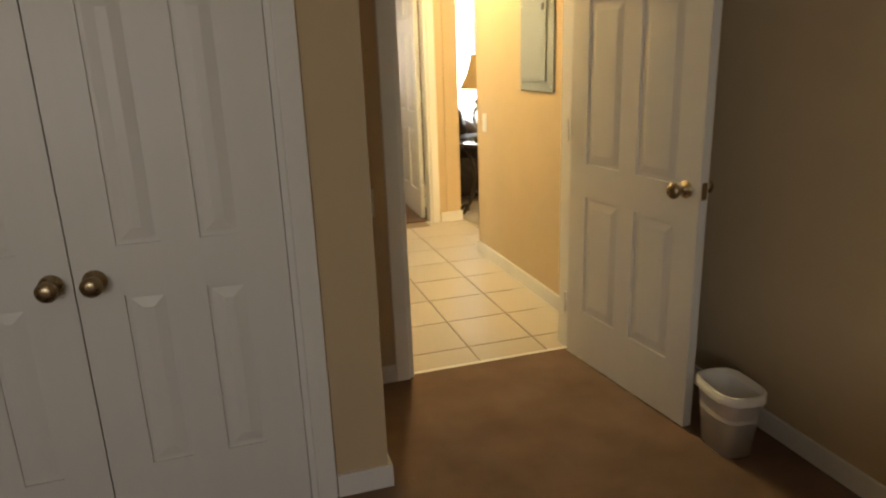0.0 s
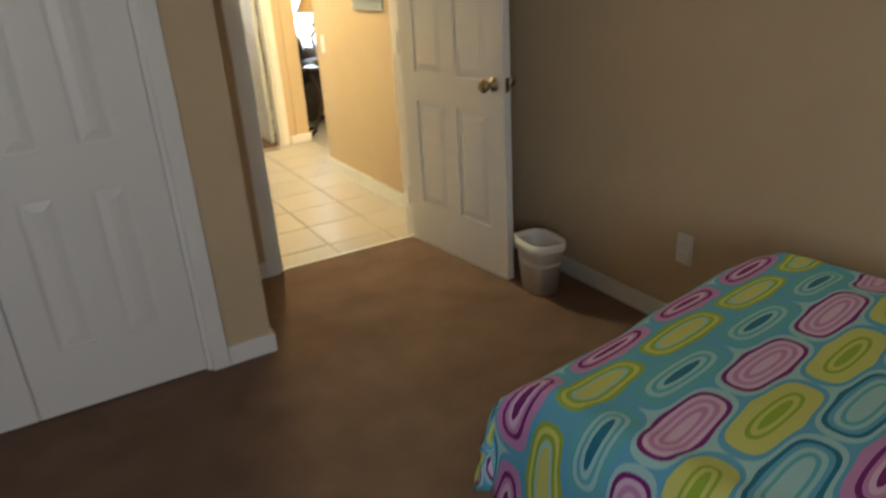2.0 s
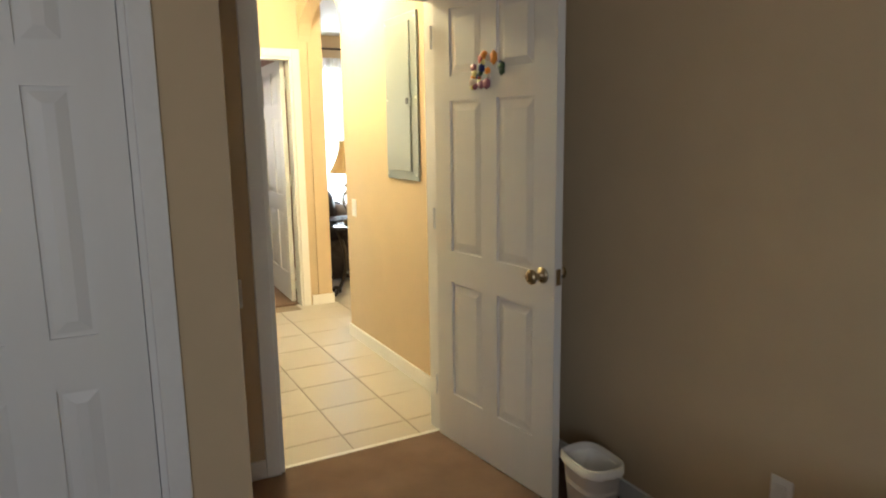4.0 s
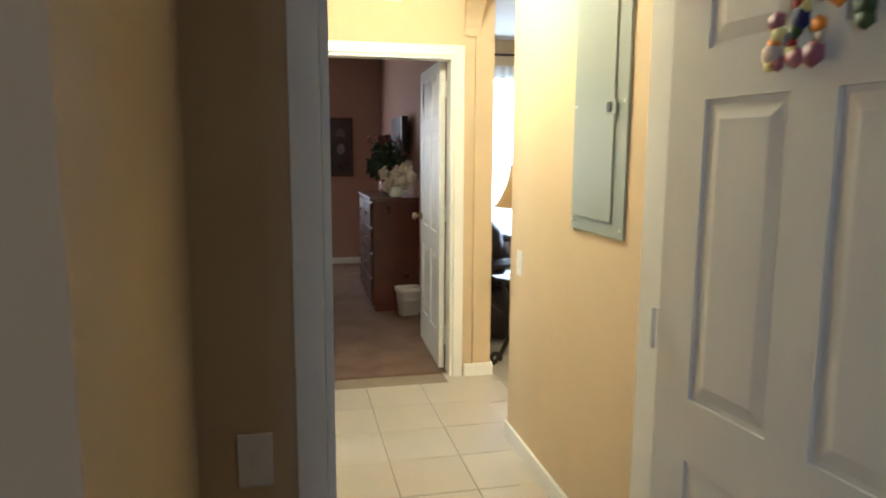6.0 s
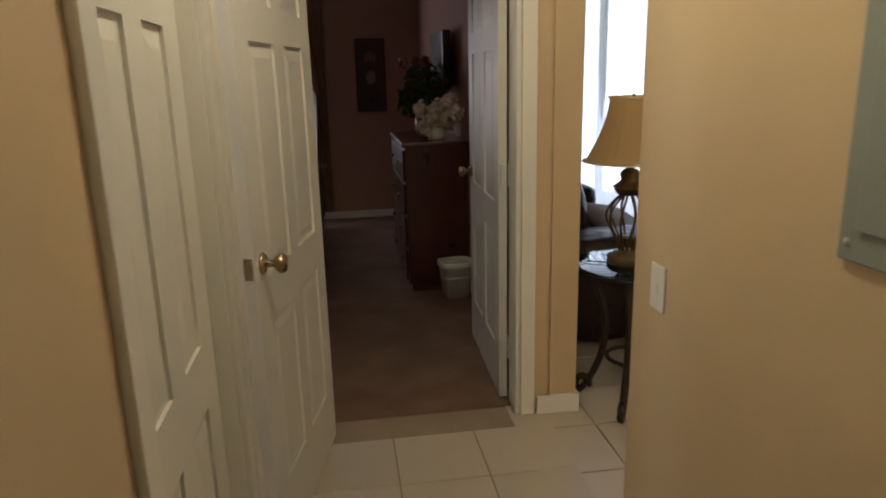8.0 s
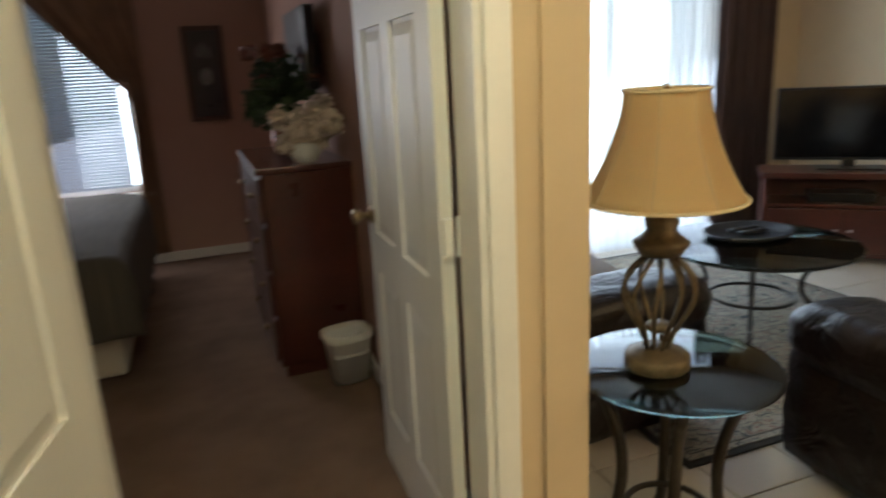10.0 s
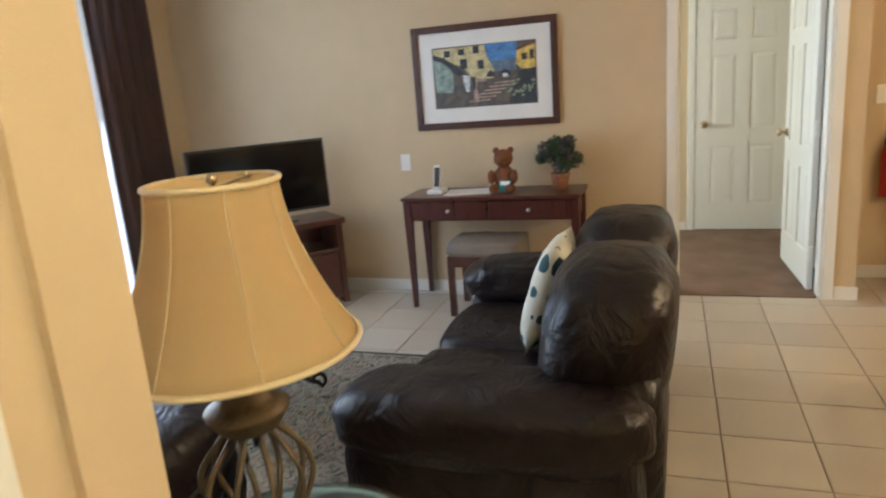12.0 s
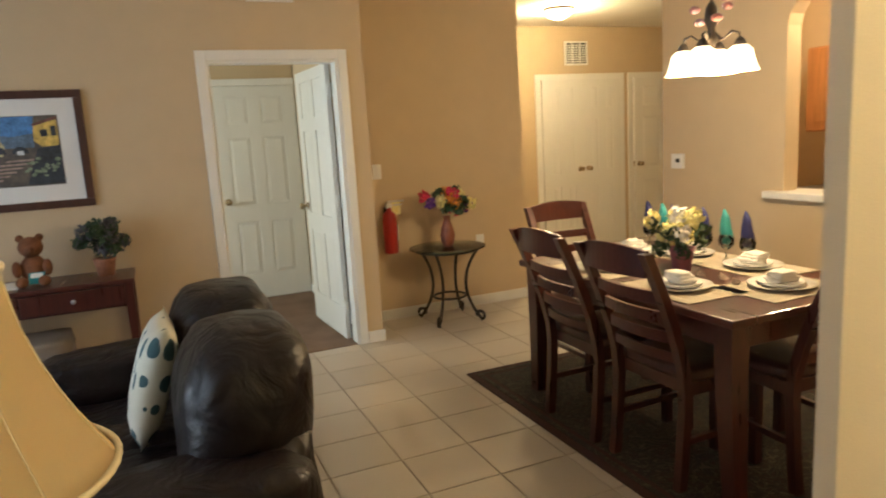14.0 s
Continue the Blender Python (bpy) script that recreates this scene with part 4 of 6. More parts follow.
def petals(bm, rnd, centre, r, count, size):
    for _ in range(count):
        d = Vector((rnd.gauss(0, 1), rnd.gauss(0, 1), rnd.gauss(0.2, 1))).normalized()
        p = Vector(centre) + d * r * rnd.uniform(0.45, 1.0)
        q = d.to_track_quat("Z", "Y").to_matrix().to_4x4() @ pose(0, 0, 0, rnd.uniform(-50, 50), rnd.uniform(-50, 50), rnd.uniform(0, 360))
        s = size * rnd.uniform(0.7, 1.3)
        vs = [bm.verts.new(Matrix.Translation(p) @ q @ Vector(c)) for c in ((0, -s, 0), (s * 0.55, -0.2 * s, s * 0.16), (0, s, 0.0), (-s * 0.55, -0.2 * s, s * 0.16))]
        bm.faces.new((vs[0], vs[1], vs[2]))
        bm.faces.new((vs[0], vs[2], vs[3]))


def bunch(root, rnd, heads, material, name, size):
    if name == "foliage":
        bm = bmesh.new()
        for c, r in heads:
            petals(bm, rnd, c, r, int(900 * r), size)
        part(name, bm, material, root)
        return
    for c, r in heads:
        bm = bmesh.new()
        petals(bm, rnd, c, r, int(900 * r), size)
        part(name, bm, material, root)


def dark_bouquet():
    root = thing("flower_arrangement", pose(2.44, 8.45, 1.028), "dark and red silk flower arrangement on the dresser", "flowers")
    rnd = random.Random(7)
    bm = bmesh.new()
    turn_about(bm, [(0.06, 0), (0.085, 0.05), (0.08, 0.12), (0.06, 0.15), (0.07, 0.16)], steps=20)
    part("vase", bm, M_COPPER, root, "", True)
    bunch(root, rnd, [((rnd.uniform(-0.14, 0.14), rnd.uniform(-0.16, 0.16), rnd.uniform(0.2, 0.42)), 0.08) for _ in range(12)], M_LEAF, "foliage", 0.03)
    bunch(root, rnd, [((rnd.uniform(-0.16, 0.16), rnd.uniform(-0.18, 0.18), rnd.uniform(0.3, 0.52)), 0.045) for _ in range(9)], M_COPPER, "bloom", 0.02)


def cream_bouquet():
    root = thing("flower_arrangement", pose(2.46, 8.08, 1.028), "cream silk flower arrangement on the dresser", "flowers")
    rnd = random.Random(9)
    bm = bmesh.new()
    turn_about(bm, [(0.05, 0), (0.07, 0.04), (0.06, 0.08), (0.065, 0.09)], steps=20)
    part("pot", bm, M_WHITE, root, "", True)
    bunch(root, rnd, [((rnd.uniform(-0.14, 0.14), rnd.uniform(-0.10, 0.14), rnd.uniform(0.06, 0.28)), 0.055) for _ in range(15)], M_CREAMP, "bloom", 0.026)


dark_bouquet()
cream_bouquet()


def framed(name, m, w, h, fr, mats, art, label, border=0.0):
    """A framed picture in the local xz plane, facing -y, centred."""
    root = thing(name, m, label, "picture")
    bm = bmesh.new()
    for x0, x1, z0, z1 in ((-w / 2, w / 2, h / 2 - fr, h / 2), (-w / 2, w / 2, -h / 2, -h / 2 + fr), (-w / 2, -w / 2 + fr, -h / 2 + fr, h / 2 - fr), (w / 2 - fr, w / 2, -h / 2 + fr, h / 2 - fr)):
        box(bm, x0, x1, -0.026, -0.002, z0, z1, 0.004)
    part("frame", bm, mats[0], root)
    bm = bmesh.new()
    box(bm, -w / 2 + fr, w / 2 - fr, -0.010, -0.002, -h / 2 + fr, h / 2 - fr)
    part("mat_board", bm, mats[1], root)
    art(root, w / 2 - fr - border, h / 2 - fr - border)
    return root


def town_art(root, a, b):
    """A painted hill-town street: houses, a stair, arches, a yellow house and a bush."""
    bm = bmesh.new()
    box(bm, -a, a, -0.012, -0.010, -b, b)
    part("painting", bm, mat("painting_ground", (0.045, 0.05, 0.05), 0.5, var=0.5, scale=22, col2=(0.16, 0.13, 0.10), fine=60), root, "painted hill town street")
    tints = {"sky": (0.07, 0.19, 0.42), "cream": (0.45, 0.40, 0.22), "pale": (0.22, 0.29, 0.26), "dark": (0.03, 0.035, 0.045), "white": (0.50, 0.53, 0.55), "stair": (0.30, 0.22, 0.19), "yellow": (0.50, 0.36, 0.09), "roof": (0.14, 0.06, 0.045), "hill": (0.10, 0.15, 0.22)}
    paints = {k: mat("paint_" + k, c, 0.55, var=0.45, scale=28, fine=90, bump=0.2) for k, c in tints.items()}
    depth = [0.0122]

    def patch(tint, pts):
        m = bmesh.new()
        depth[0] += 0.00012
        m.faces.new([m.verts.new((x * a, -depth[0], z * b)) for x, z in pts])
        part("paint_patch", m, paints[tint], root)

    def rect(tint, x, z, w, h):
        patch(tint, ((x - w, z - h), (x + w, z - h), (x + w * 0.95, z + h), (x - w, z + h * 0.94)))

    patch("sky", ((0.03, 0.98), (0.66, 0.98), (0.62, 0.45), (0.12, 0.32)))
    patch("hill", ((0.08, 0.5), (0.3, 0.42), (0.62, 0.5), (0.62, 0.1), (0.16, 0.1)))
    patch("cream", ((-0.98, 0.95), (0.03, 0.97), (0.08, 0.55), (0.2, 0.16), (0.16, -0.12), (-0.2, -0.08), (-0.4, 0.3), (-0.98, 0.8)))
    patch("pale", ((-0.99, 0.62), (-0.72, 0.5), (-0.6, 0.1), (-0.62, -0.5), (-0.96, -0.46)))
    patch("dark", ((-0.99, 0.78), (-0.76, 0.66), (-0.36, 0.08), (-0.5, 0.04), (-0.8, 0.5), (-0.99, 0.62)))
    patch("white", ((-0.42, 0.06), (-0.27, 0.02), (-0.3, -0.5), (-0.37, -0.48)))
    patch("stair", ((-0.21, -0.1), (0.06, -0.1), (0.03, -0.2), (-0.15, -0.2), (-0.13, -0.85), (-0.22, -0.85)))
    for k in range(6):
        x, z = 0.42 - 0.1 * k, -0.25 - 0.11 * k
        patch("stair", ((x - 0.24, z - 0.05), (x + 0.18, z - 0.02), (x + 0.2, z + 0.03), (x - 0.22, z + 0.01)))
    patch("yellow", ((0.64, 0.72), (0.98, 0.88), (0.98, 0.1), (0.72, 0.12), (0.62, 0.3)))
    patch("roof", ((0.61, 0.76), (0.99, 0.97), (0.99, 0.88), (0.64, 0.7)))
    for x, z, w, h in ((-0.7, 0.78, 0.06, 0.11), (-0.42, 0.8, 0.06, 0.1), (-0.13, 0.84, 0.06, 0.12), (-0.38, 0.42, 0.07, 0.16), (-0.05, 0.36, 0.06, 0.14), (0.78, 0.5, 0.05, 0.1), (0.92, 0.55, 0.04, 0.14), (-0.2, -0.22, 0.03, 0.2)):
        rect("dark", x, z, w, h)
    for x, w in ((0.13, 0.08), (0.41, 0.12)):
        patch("dark", [(x + w * math.cos(t), -0.06 + 0.2 * math.sin(t)) for t in (k * math.pi / 8 for k in range(9))])
    rect("white", 0.41, -0.04, 0.05, 0.06)
    patch("dark", ((0.66, 0.06), (0.99, 0.14), (0.99, -0.96), (0.45, -0.96), (0.58, -0.3)))
    rnd = random.Random(12)
    leaf = mat("paint_leaf", (0.06, 0.11, 0.06), 0.55, var=0.6, scale=40, col2=(0.30, 0.36, 0.24))
    for _ in range(26):
        x, z, r = rnd.gauss(0.68, 0.12), rnd.gauss(-0.55, 0.18), rnd.uniform(0.02, 0.05)
        m = bmesh.new()
        depth[0] += 0.00006
        m.faces.new([m.verts.new(((min(x, 0.93) + r * math.cos(t)) * a, -depth[0], (z + 1.3 * r * math.sin(t)) * b)) for t in (0, 1.1, 2.1, 3.1, 4.2, 5.2)])
        part("paint_patch", m, leaf, root)


def dark_art(root, a, b):
    bm = bmesh.new()
    box(bm, -a, a, -0.012, -0.010, -b, b)
    part("print", bm, mat("dark_print", (0.02, 0.018, 0.02), 0.3, var=0.5, scale=10, col2=(0.07, 0.05, 0.05)), root)
    bm = bmesh.new()
    for k in range(5):
        box(bm, -0.05 + k * 0.022, -0.04 + k * 0.022, -0.014, -0.012, 0.12 + 0.02 * (k % 2), 0.24 - 0.02 * abs(k - 2))
    ball(bm, (0, -0.013, -0.02), 0.05, 1, 0.06, 1.4, 2)
    part("figure", bm, mat("print_figure", (0.20, 0.19, 0.18), 0.5, var=0.3, scale=20), root)


framed("picture", pose(2.155, 10.645, 1.47), 0.30, 0.72, 0.035, (M_ESPR, M_BLACK), dark_art, "tall narrow dark-framed print on the bedroom wall")
framed("picture", pose(6.648, 6.705, 1.505, 0, 0, -90), 0.985, 0.68, 0.045, (M_ESPR, M_PAPER), town_art, "dark-framed painting of a hill town with a white mat", 0.095)


def wall_tv_box():
    root = thing("wall_television", pose(2.651, 8.60, 1.35, 0, 0, -90), "black wall-mounted television edge-on to the doorway", "television")
    bm = bmesh.new()
    box(bm, -0.32, 0.32, -0.11, -0.05, 0, 0.40, 0.01)
    part("body", bm, M_BLACK, root)
    bm = bmesh.new()
    box(bm, -0.10, 0.10, -0.05, 0, 0.12, 0.28, 0.005)
    part("bracket", bm, M_BLACK, root)


wall_tv_box()


# ---- living room things ----
def rug(name, x0, x1, y0, y1, bw, field, border, label):
    root = thing(name, pose(0, 0, 0), label, "rug")
    bm = bmesh.new()
    box(bm, x0, x1, y0, y1, 0.0005, 0.009, 0.002)
    part("border", bm, border, root)
    bm = bmesh.new()
    box(bm, x0 + bw, x1 - bw, y0 + bw, y1 - bw, 0.004, 0.0105)
    part("field", bm, field, root)
    bm = bmesh.new()
    for a in (bw * 0.45,):
        for r in ((x0 + a, x1 - a, y0 + a, y0 + a + 0.03), (x0 + a, x1 - a, y1 - a - 0.03, y1 - a), (x0 + a, x0 + a + 0.03, y0 + a + 0.03, y1 - a - 0.03), (x1 - a - 0.03, x1 - a, y0 + a + 0.03, y1 - a - 0.03)):
            box(bm, *r, 0.004, 0.0115)
    part("band", bm, field, root)


rug("area_rug", 3.45, 5.45, 6.55, 8.95, 0.07, M_RUG, M_RUGB2, "beige patterned area rug with a dark border")
rug("dining_rug", 3.05, 5.67, 2.75, 4.27, 0.10, M_RUG2, M_RUGB, "dark floral rug with a red-brown border under the dining table")


def sofa(m, length, label, cushions=2):
    """Local: x along the seat from the near arm, back along y=0, seat towards +y."""
    root = thing("sofa", m, label, "sofa")
    dpt = 0.92
    aw = 0.27
    bm = bmesh.new()
    box(bm, 0.06, length - 0.06, 0.05, dpt - 0.06, 0.05, 0.30, 0.03)
    part("frame", bm, M_LEATHER, root, "", True)
    bm = bmesh.new()
    cushion(bm, 0.12, length - 0.12, 0.0, 0.26, 0.05, 0.66, 0.22, 8, 3)
    part("back_frame", bm, M_LEATHER, root, "", True)
    for s, x in ((0, 0.0), (1, length - aw)):
        bm = bmesh.new()
        cushion(bm, x, x + aw, 0.05, dpt + 0.02, 0.04, 0.50, 0.16, 8, 5 + s)
        part("arm", bm, M_LEATHER, root, "", True)
        bm = bmesh.new()
        cushion(bm, x - 0.035, x + aw + 0.04, 0.03, dpt + 0.05, 0.40, 0.63, 0.42, 10, 8 + s)
        for v in bm.verts:
            v.co.z += 0.010 * noise.noise(Vector((v.co.x * 6 + s, v.co.y * 17, 0))) - 0.03 * max(0, v.co.y - dpt * 0.6)
        part("arm_pad", bm, M_LEATHER, root, "", True)
    w = (length - 2 * aw) / cushions
    for k in range(cushions):
        x0 = aw + k * w
        bm = bmesh.new()
        cushion(bm, x0 + 0.004, x0 + w - 0.004, 0.20, dpt + 0.02, 0.26, 0.46, 0.30, 9, 11 + k)
        part("seat_cushion", bm, M_LEATHER, root, "", True)
        bm = bmesh.new()
        cushion(bm, x0 - (0.10 if k == 0 else -0.002), x0 + w + (0.10 if k == cushions - 1 else -0.002), -0.03, 0.38, 0.40, 0.925, 0.5, 12, 17 + k)
        for v in bm.verts:
            v.co.y += 0.16 * (0.70 - v.co.z) * 0.7
            v.co.z += 0.010 * noise.noise(Vector((v.co.x * 14, v.co.y * 7, v.co.z * 6)))
        part("back_cushion", bm, M_LEATHER, root, "", True)
    for x in (0.10, length - 0.10):
        for y in (0.1, dpt - 0.1):
            bm = bmesh.new()
            turn_about(bm, [(0.025, 0), (0.032, 0.06)], (x, y, 0), 12)
            part("foot", bm, M_ESPR, root)
    return root


sofa(pose(3.75, 5.54, 0.0), 1.68, "dark brown leather loveseat with plump cushions")
sofa(pose(2.80, 8.72, 0.0, 0, 0, -90), 1.95, "dark brown leather sofa against the wall")


def throw_pillow(m, material, label, s=0.42):
    bm = bmesh.new()
    n = 12
    top, bot = {}, {}
    for i in range(n + 1):
        for j in range(n + 1):
            u, v = i / n * 2 - 1, j / n * 2 - 1
            k = (1 - u ** 4) * (1 - v ** 4)
            pinch = 1 - 0.07 * (1 - abs(u) ** 2) * abs(v) ** 2
            pv = 1 - 0.07 * (1 - abs(v) ** 2) * abs(u) ** 2
            h = 0.065 * k ** 0.6
            top[i, j] = bm.verts.new((u * s / 2 * pv, v * s / 2 * pinch, h))
            bot[i, j] = bm.verts.new((u * s / 2 * pv, v * s / 2 * pinch, -h)) if 0 < i < n and 0 < j < n else top[i, j]
    for i in range(n):
        for j in range(n):
            q = [(i, j), (i + 1, j), (i + 1, j + 1), (i, j + 1)]
            bm.faces.new([top[a] for a in q])
            f = [bot[a] for a in reversed(q)]
            if len({v.index if v.index >= 0 else id(v) for v in f}) == 4 and any(bot[a] is not top[a] for a in q):
                bm.faces.new(f)
    ob = part("throw_pillow", bm, material, None, "", True)
    ob.matrix_world = m
    tagged(ob, label, "pillow")


throw_pillow(pose(4.66, 5.98, 0.67, 108, 0, 0), M_SPOT, "cream throw pillow with dark teal spots on the loveseat")
throw_pillow(pose(3.35, 7.15, 0.60, 20, 12, 30), M_LTGREY, "grey throw pillow on the leather sofa", 0.40)


def scroll_leg(bm, a, r_top, r_mid, r_foot, h, bar=0.011):
    """A wrought bar that runs down in an S and ends in a scroll."""
    pts = []
    for i in range(15):
        s = i / 14
        r = r_top * (1 - s) ** 2 + 2 * r_mid * s * (1 - s) + r_foot * s * s
        pts.append((r, h * (1 - s) + 0.045 * s))
    for i in range(1, 12):
        t = i / 11 * 1.65 * math.pi
        q = 0.045 * (1 - 0.5 * i / 11)
        pts.append((r_foot + q * math.sin(t), 0.058 - q * math.cos(t)))
    tube(bm, [(r * math.cos(a), r * math.sin(a), max(z, bar)) for r, z in pts], bar, 8)


def glass_table(name, m, r, h, legs, label, category, sx=1.0, sy=1.0, bar=0.012):
    root = thing(name, m, label, category)
    bm = bmesh.new()
    turn_about(bm, [(r - 0.012, h - 0.012), (r, h - 0.009), (r, h - 0.003), (r - 0.012, h)], steps=48, sx=sx, sy=sy)
    part("glass_top", bm, M_TGLASS, root, "bevelled clear glass top", True)
    bm = bmesh.new()
    tube(bm, [(sx * (r - 0.05) * math.cos(2 * math.pi * k / 40), sy * (r - 0.05) * math.sin(2 * math.pi * k / 40), h - 0.024) for k in range(41)], 0.009, 8)
    part("rim", bm, M_IRON, root, "", True)
    for k in range(legs):
        bm = bmesh.new()
        a = 2 * math.pi * (k + 0.5) / legs
        scroll_leg(bm, a, r * 0.80 * (sx if abs(math.cos(a)) > 0.7 else sy), r * 0.12, r * 0.80, h - 0.03, bar)
        part("leg", bm, M_IRON, root, "", True)
    bm = bmesh.new()
    tube(bm, [(r * 0.42 * math.cos(2 * math.pi * k / 24), r * 0.42 * math.sin(2 * math.pi * k / 24), h * 0.34) for k in range(25)], 0.009, 8)
    part("ring", bm, M_IRON, root, "", True)
    return root


glass_table("side_table", pose(3.045, 6.17, 0.0, 0, 0, 12), 0.265, 0.65, 4, "round glass side table on scrolled iron legs", "side table", bar=0.016)
glass_table("coffee_table", pose(4.65, 7.50, 0.011), 0.50, 0.45, 4, "round glass coffee table on scrolled iron legs", "coffee table")
glass_table("console_table", pose(6.84, 3.84, 0.0), 0.30, 0.60, 4, "small round glass table on scrolled iron legs", "side table")


def coffee_tray():
    root = thing("tray", pose(4.72, 7.62, 0.462), "dark oval tray with remotes on the coffee table", "tray")
    bm = bmesh.new()
    turn_about(bm, [(0.16, 0), (0.19, 0.012), (0.20, 0.03), (0.19, 0.03), (0.17, 0.012), (0.0, 0.010)], steps=32, sx=1.3)
    part("dish", bm, M_BLACK, root, "", True)
    for k in range(2):
        b = bmesh.new()
        box(b, -0.09, 0.09, -0.05 + k * 0.07, -0.01 + k * 0.07, 0.016, 0.036, 0.005)
        part("remote", b, M_BLACK, root)


coffee_tray()


def table_lamp():
    root = thing("table_lamp", pose(3.0, 6.178, 0.65), "table lamp with a cream bell shade and gold cage base", "table lamp")
    bm = bmesh.new()
    turn_about(bm, [(0.076, 0), (0.081, 0.006), (0.082, 0.032), (0.077, 0.040), (0.062, 0.042), (0.056, 0.050), (0.036, 0.056), (0.03, 0.06)], steps=32)
    part("foot", bm, M_LAMPM, root, "", True)
    for k in range(10):
        b = bmesh.new()
        pts = []
        for i in range(15):
            s = i / 14
            r = 0.030 + 0.060 * math.sin(math.pi * s ** 1.5) ** 1.1
            a = 2 * math.pi * k / 10 + 0.35 * s
            pts.append((r * math.cos(a), r * math.sin(a), 0.055 + s * 0.245))
        tube(b, pts, 0.0055, 6)
        part("cage_bar", b, M_LAMPM, root, "", True)
    bm = bmesh.new()
    turn_about(bm, [(0.026, 0.10), (0.032, 0.105), (0.032, 0.115), (0.026, 0.12)], steps=20)
    part("band", bm, M_LAMPM, root, "", True)
    bm = bmesh.new()
    turn_about(bm, [(0.03, 0.295), (0.05, 0.30), (0.066, 0.325), (0.068, 0.332), (0.05, 0.345), (0.036, 0.36), (0.042, 0.385), (0.03, 0.40), (0.012, 0.41)], steps=28)
    part("collar", bm, M_LAMPM, root, "", True)
    bm = bmesh.new()
    tube(bm, [(0, 0, 0.36), (0, 0, 0.695)], 0.005, 8)
    ball(bm, (0, 0, 0.699), 0.009)
    part("harp", bm, M_BRASS, root, "", True)
    for k in range(3):
        b = bmesh.new()
        a = k * 2.094
        tube(b, [(0, 0, 0.685), (0.098 * math.cos(a), 0.098 * math.sin(a), 0.69)], 0.0025, 5)
        part("spider", b, M_BRASS, root)
    bm = bmesh.new()
    prof = []
    for i in range(13):
        s = i / 12
        prof.append((0.191 - 0.095 * (1 - (1 - s) ** 1.75), 0.435 + 0.262 * s))
    steps = 64
    rings = []
    for r, z in prof:
        rings.append([bm.verts.new((r * (1 - 0.022 * abs(math.sin(4 * 2 * math.pi * i / steps))) * math.cos(2 * math.pi * i / steps), r * (1 - 0.022 * abs(math.sin(4 * 2 * math.pi * i / steps))) * math.sin(2 * math.pi * i / steps), z)) for i in range(steps)])
    for a, b in zip(rings, rings[1:]):
        for i in range(steps):
            bm.faces.new((a[i], a[(i + 1) % steps], b[(i + 1) % steps], b[i]))
    sh = part("shade", bm, M_SHADE, root, "cream fabric bell shade", True)
    sm = sh.modifiers.new("thickness", "SOLIDIFY")
    sm.thickness = 0.002
    for r, z in ((0.192, 0.438), (0.097, 0.694)):
        b = bmesh.new()
        tube(b, [(r * math.cos(2 * math.pi * k / 48), r * math.sin(2 * math.pi * k / 48), z) for k in range(49)], 0.005, 6)
        part("trim_ring", b, M_SHADEB, root, "", True)
    for k in range(8):
        b = bmesh.new()
        a = 2 * math.pi * k / 8
        tube(b, [((r + 0.001) * math.cos(a), (r + 0.001) * math.sin(a), z) for r, z in prof], 0.0014, 5)
        part("seam", b, M_SHADEB, root)
    b = bmesh.new()
    tube(b, [(-0.08, 0.0, 0.008), (-0.16, 0.05, 0.006), (-0.22, 0.02, 0.006), (-0.27, 0.06, 0.004)], 0.003, 6)
    part("cord", b, M_BLACK, root)


table_lamp()


def tv_set():
    root = thing("tv_stand", pose(6.12, 8.22, 0.0, 0, 0, -42), "dark mahogany corner television stand with open shelf", "tv stand")
    for nm, r in (("top", (-0.52, 0.52, -0.24, 0.16, 0.58, 0.62)), ("side_panel", (-0.50, -0.46, -0.22, 0.15, 0.0, 0.58)), ("side_panel", (0.46, 0.50, -0.22, 0.15, 0.0, 0.58)), ("shelf", (-0.46, 0.46, -0.21, 0.12, 0.38, 0.405)), ("back_panel", (-0.46, 0.46, 0.12, 0.14, 0.04, 0.58)), ("base", (-0.46, 0.46, -0.21, 0.12, 0.04, 0.07))):
        bm = bmesh.new()
        box(bm, *r, bevel=0.004)
        part(nm, bm, M_MAHOG, root)
    for k in (0, 1):
        b = bmesh.new()
        x0 = -0.455 + k * 0.455
        box(b, x0, x0 + 0.45, -0.225, -0.205, 0.075, 0.375, 0.004)
        d = part("cabinet_door", b, M_MAHOG, root)
        b = bmesh.new()
        ball(b, (x0 + (0.41 if k == 0 else 0.04), -0.235, 0.23), 0.012)
        part("handle", b, M_CHROME, d, "steel knob", True)
    tv = thing("television", pose(6.13, 8.19, 0.62, 0, 0, -42), "flat black television standing on the corner stand", "television")
    bm = bmesh.new()
    box(bm, -0.47, 0.47, -0.02, 0.03, 0.06, 0.55, 0.008)
    part("housing", bm, M_BLACK, tv)
    bm = bmesh.new()
    box(bm, -0.455, 0.455, -0.0225, -0.0195, 0.08, 0.535)
    part("screen", bm, M_SCREEN, tv, "dark glossy screen")
    bm = bmesh.new()
    box(bm, -0.04, 0.04, 0.0, 0.03, 0.012, 0.08)
    box(bm, -0.2, 0.2, -0.09, 0.10, 0.0, 0.012, 0.004)
    part("foot", bm, M_BLACK, tv)
    b = thing("media_box", pose(6.10, 8.20, 0.405, 0, 0, -42), "black media player box on the stand's shelf", "media player")
    bm = bmesh.new()
    box(bm, -0.2, 0.2, -0.1, 0.10, 0.0, 0.06, 0.004)
    part("case", bm, M_BLACK, b)


tv_set()


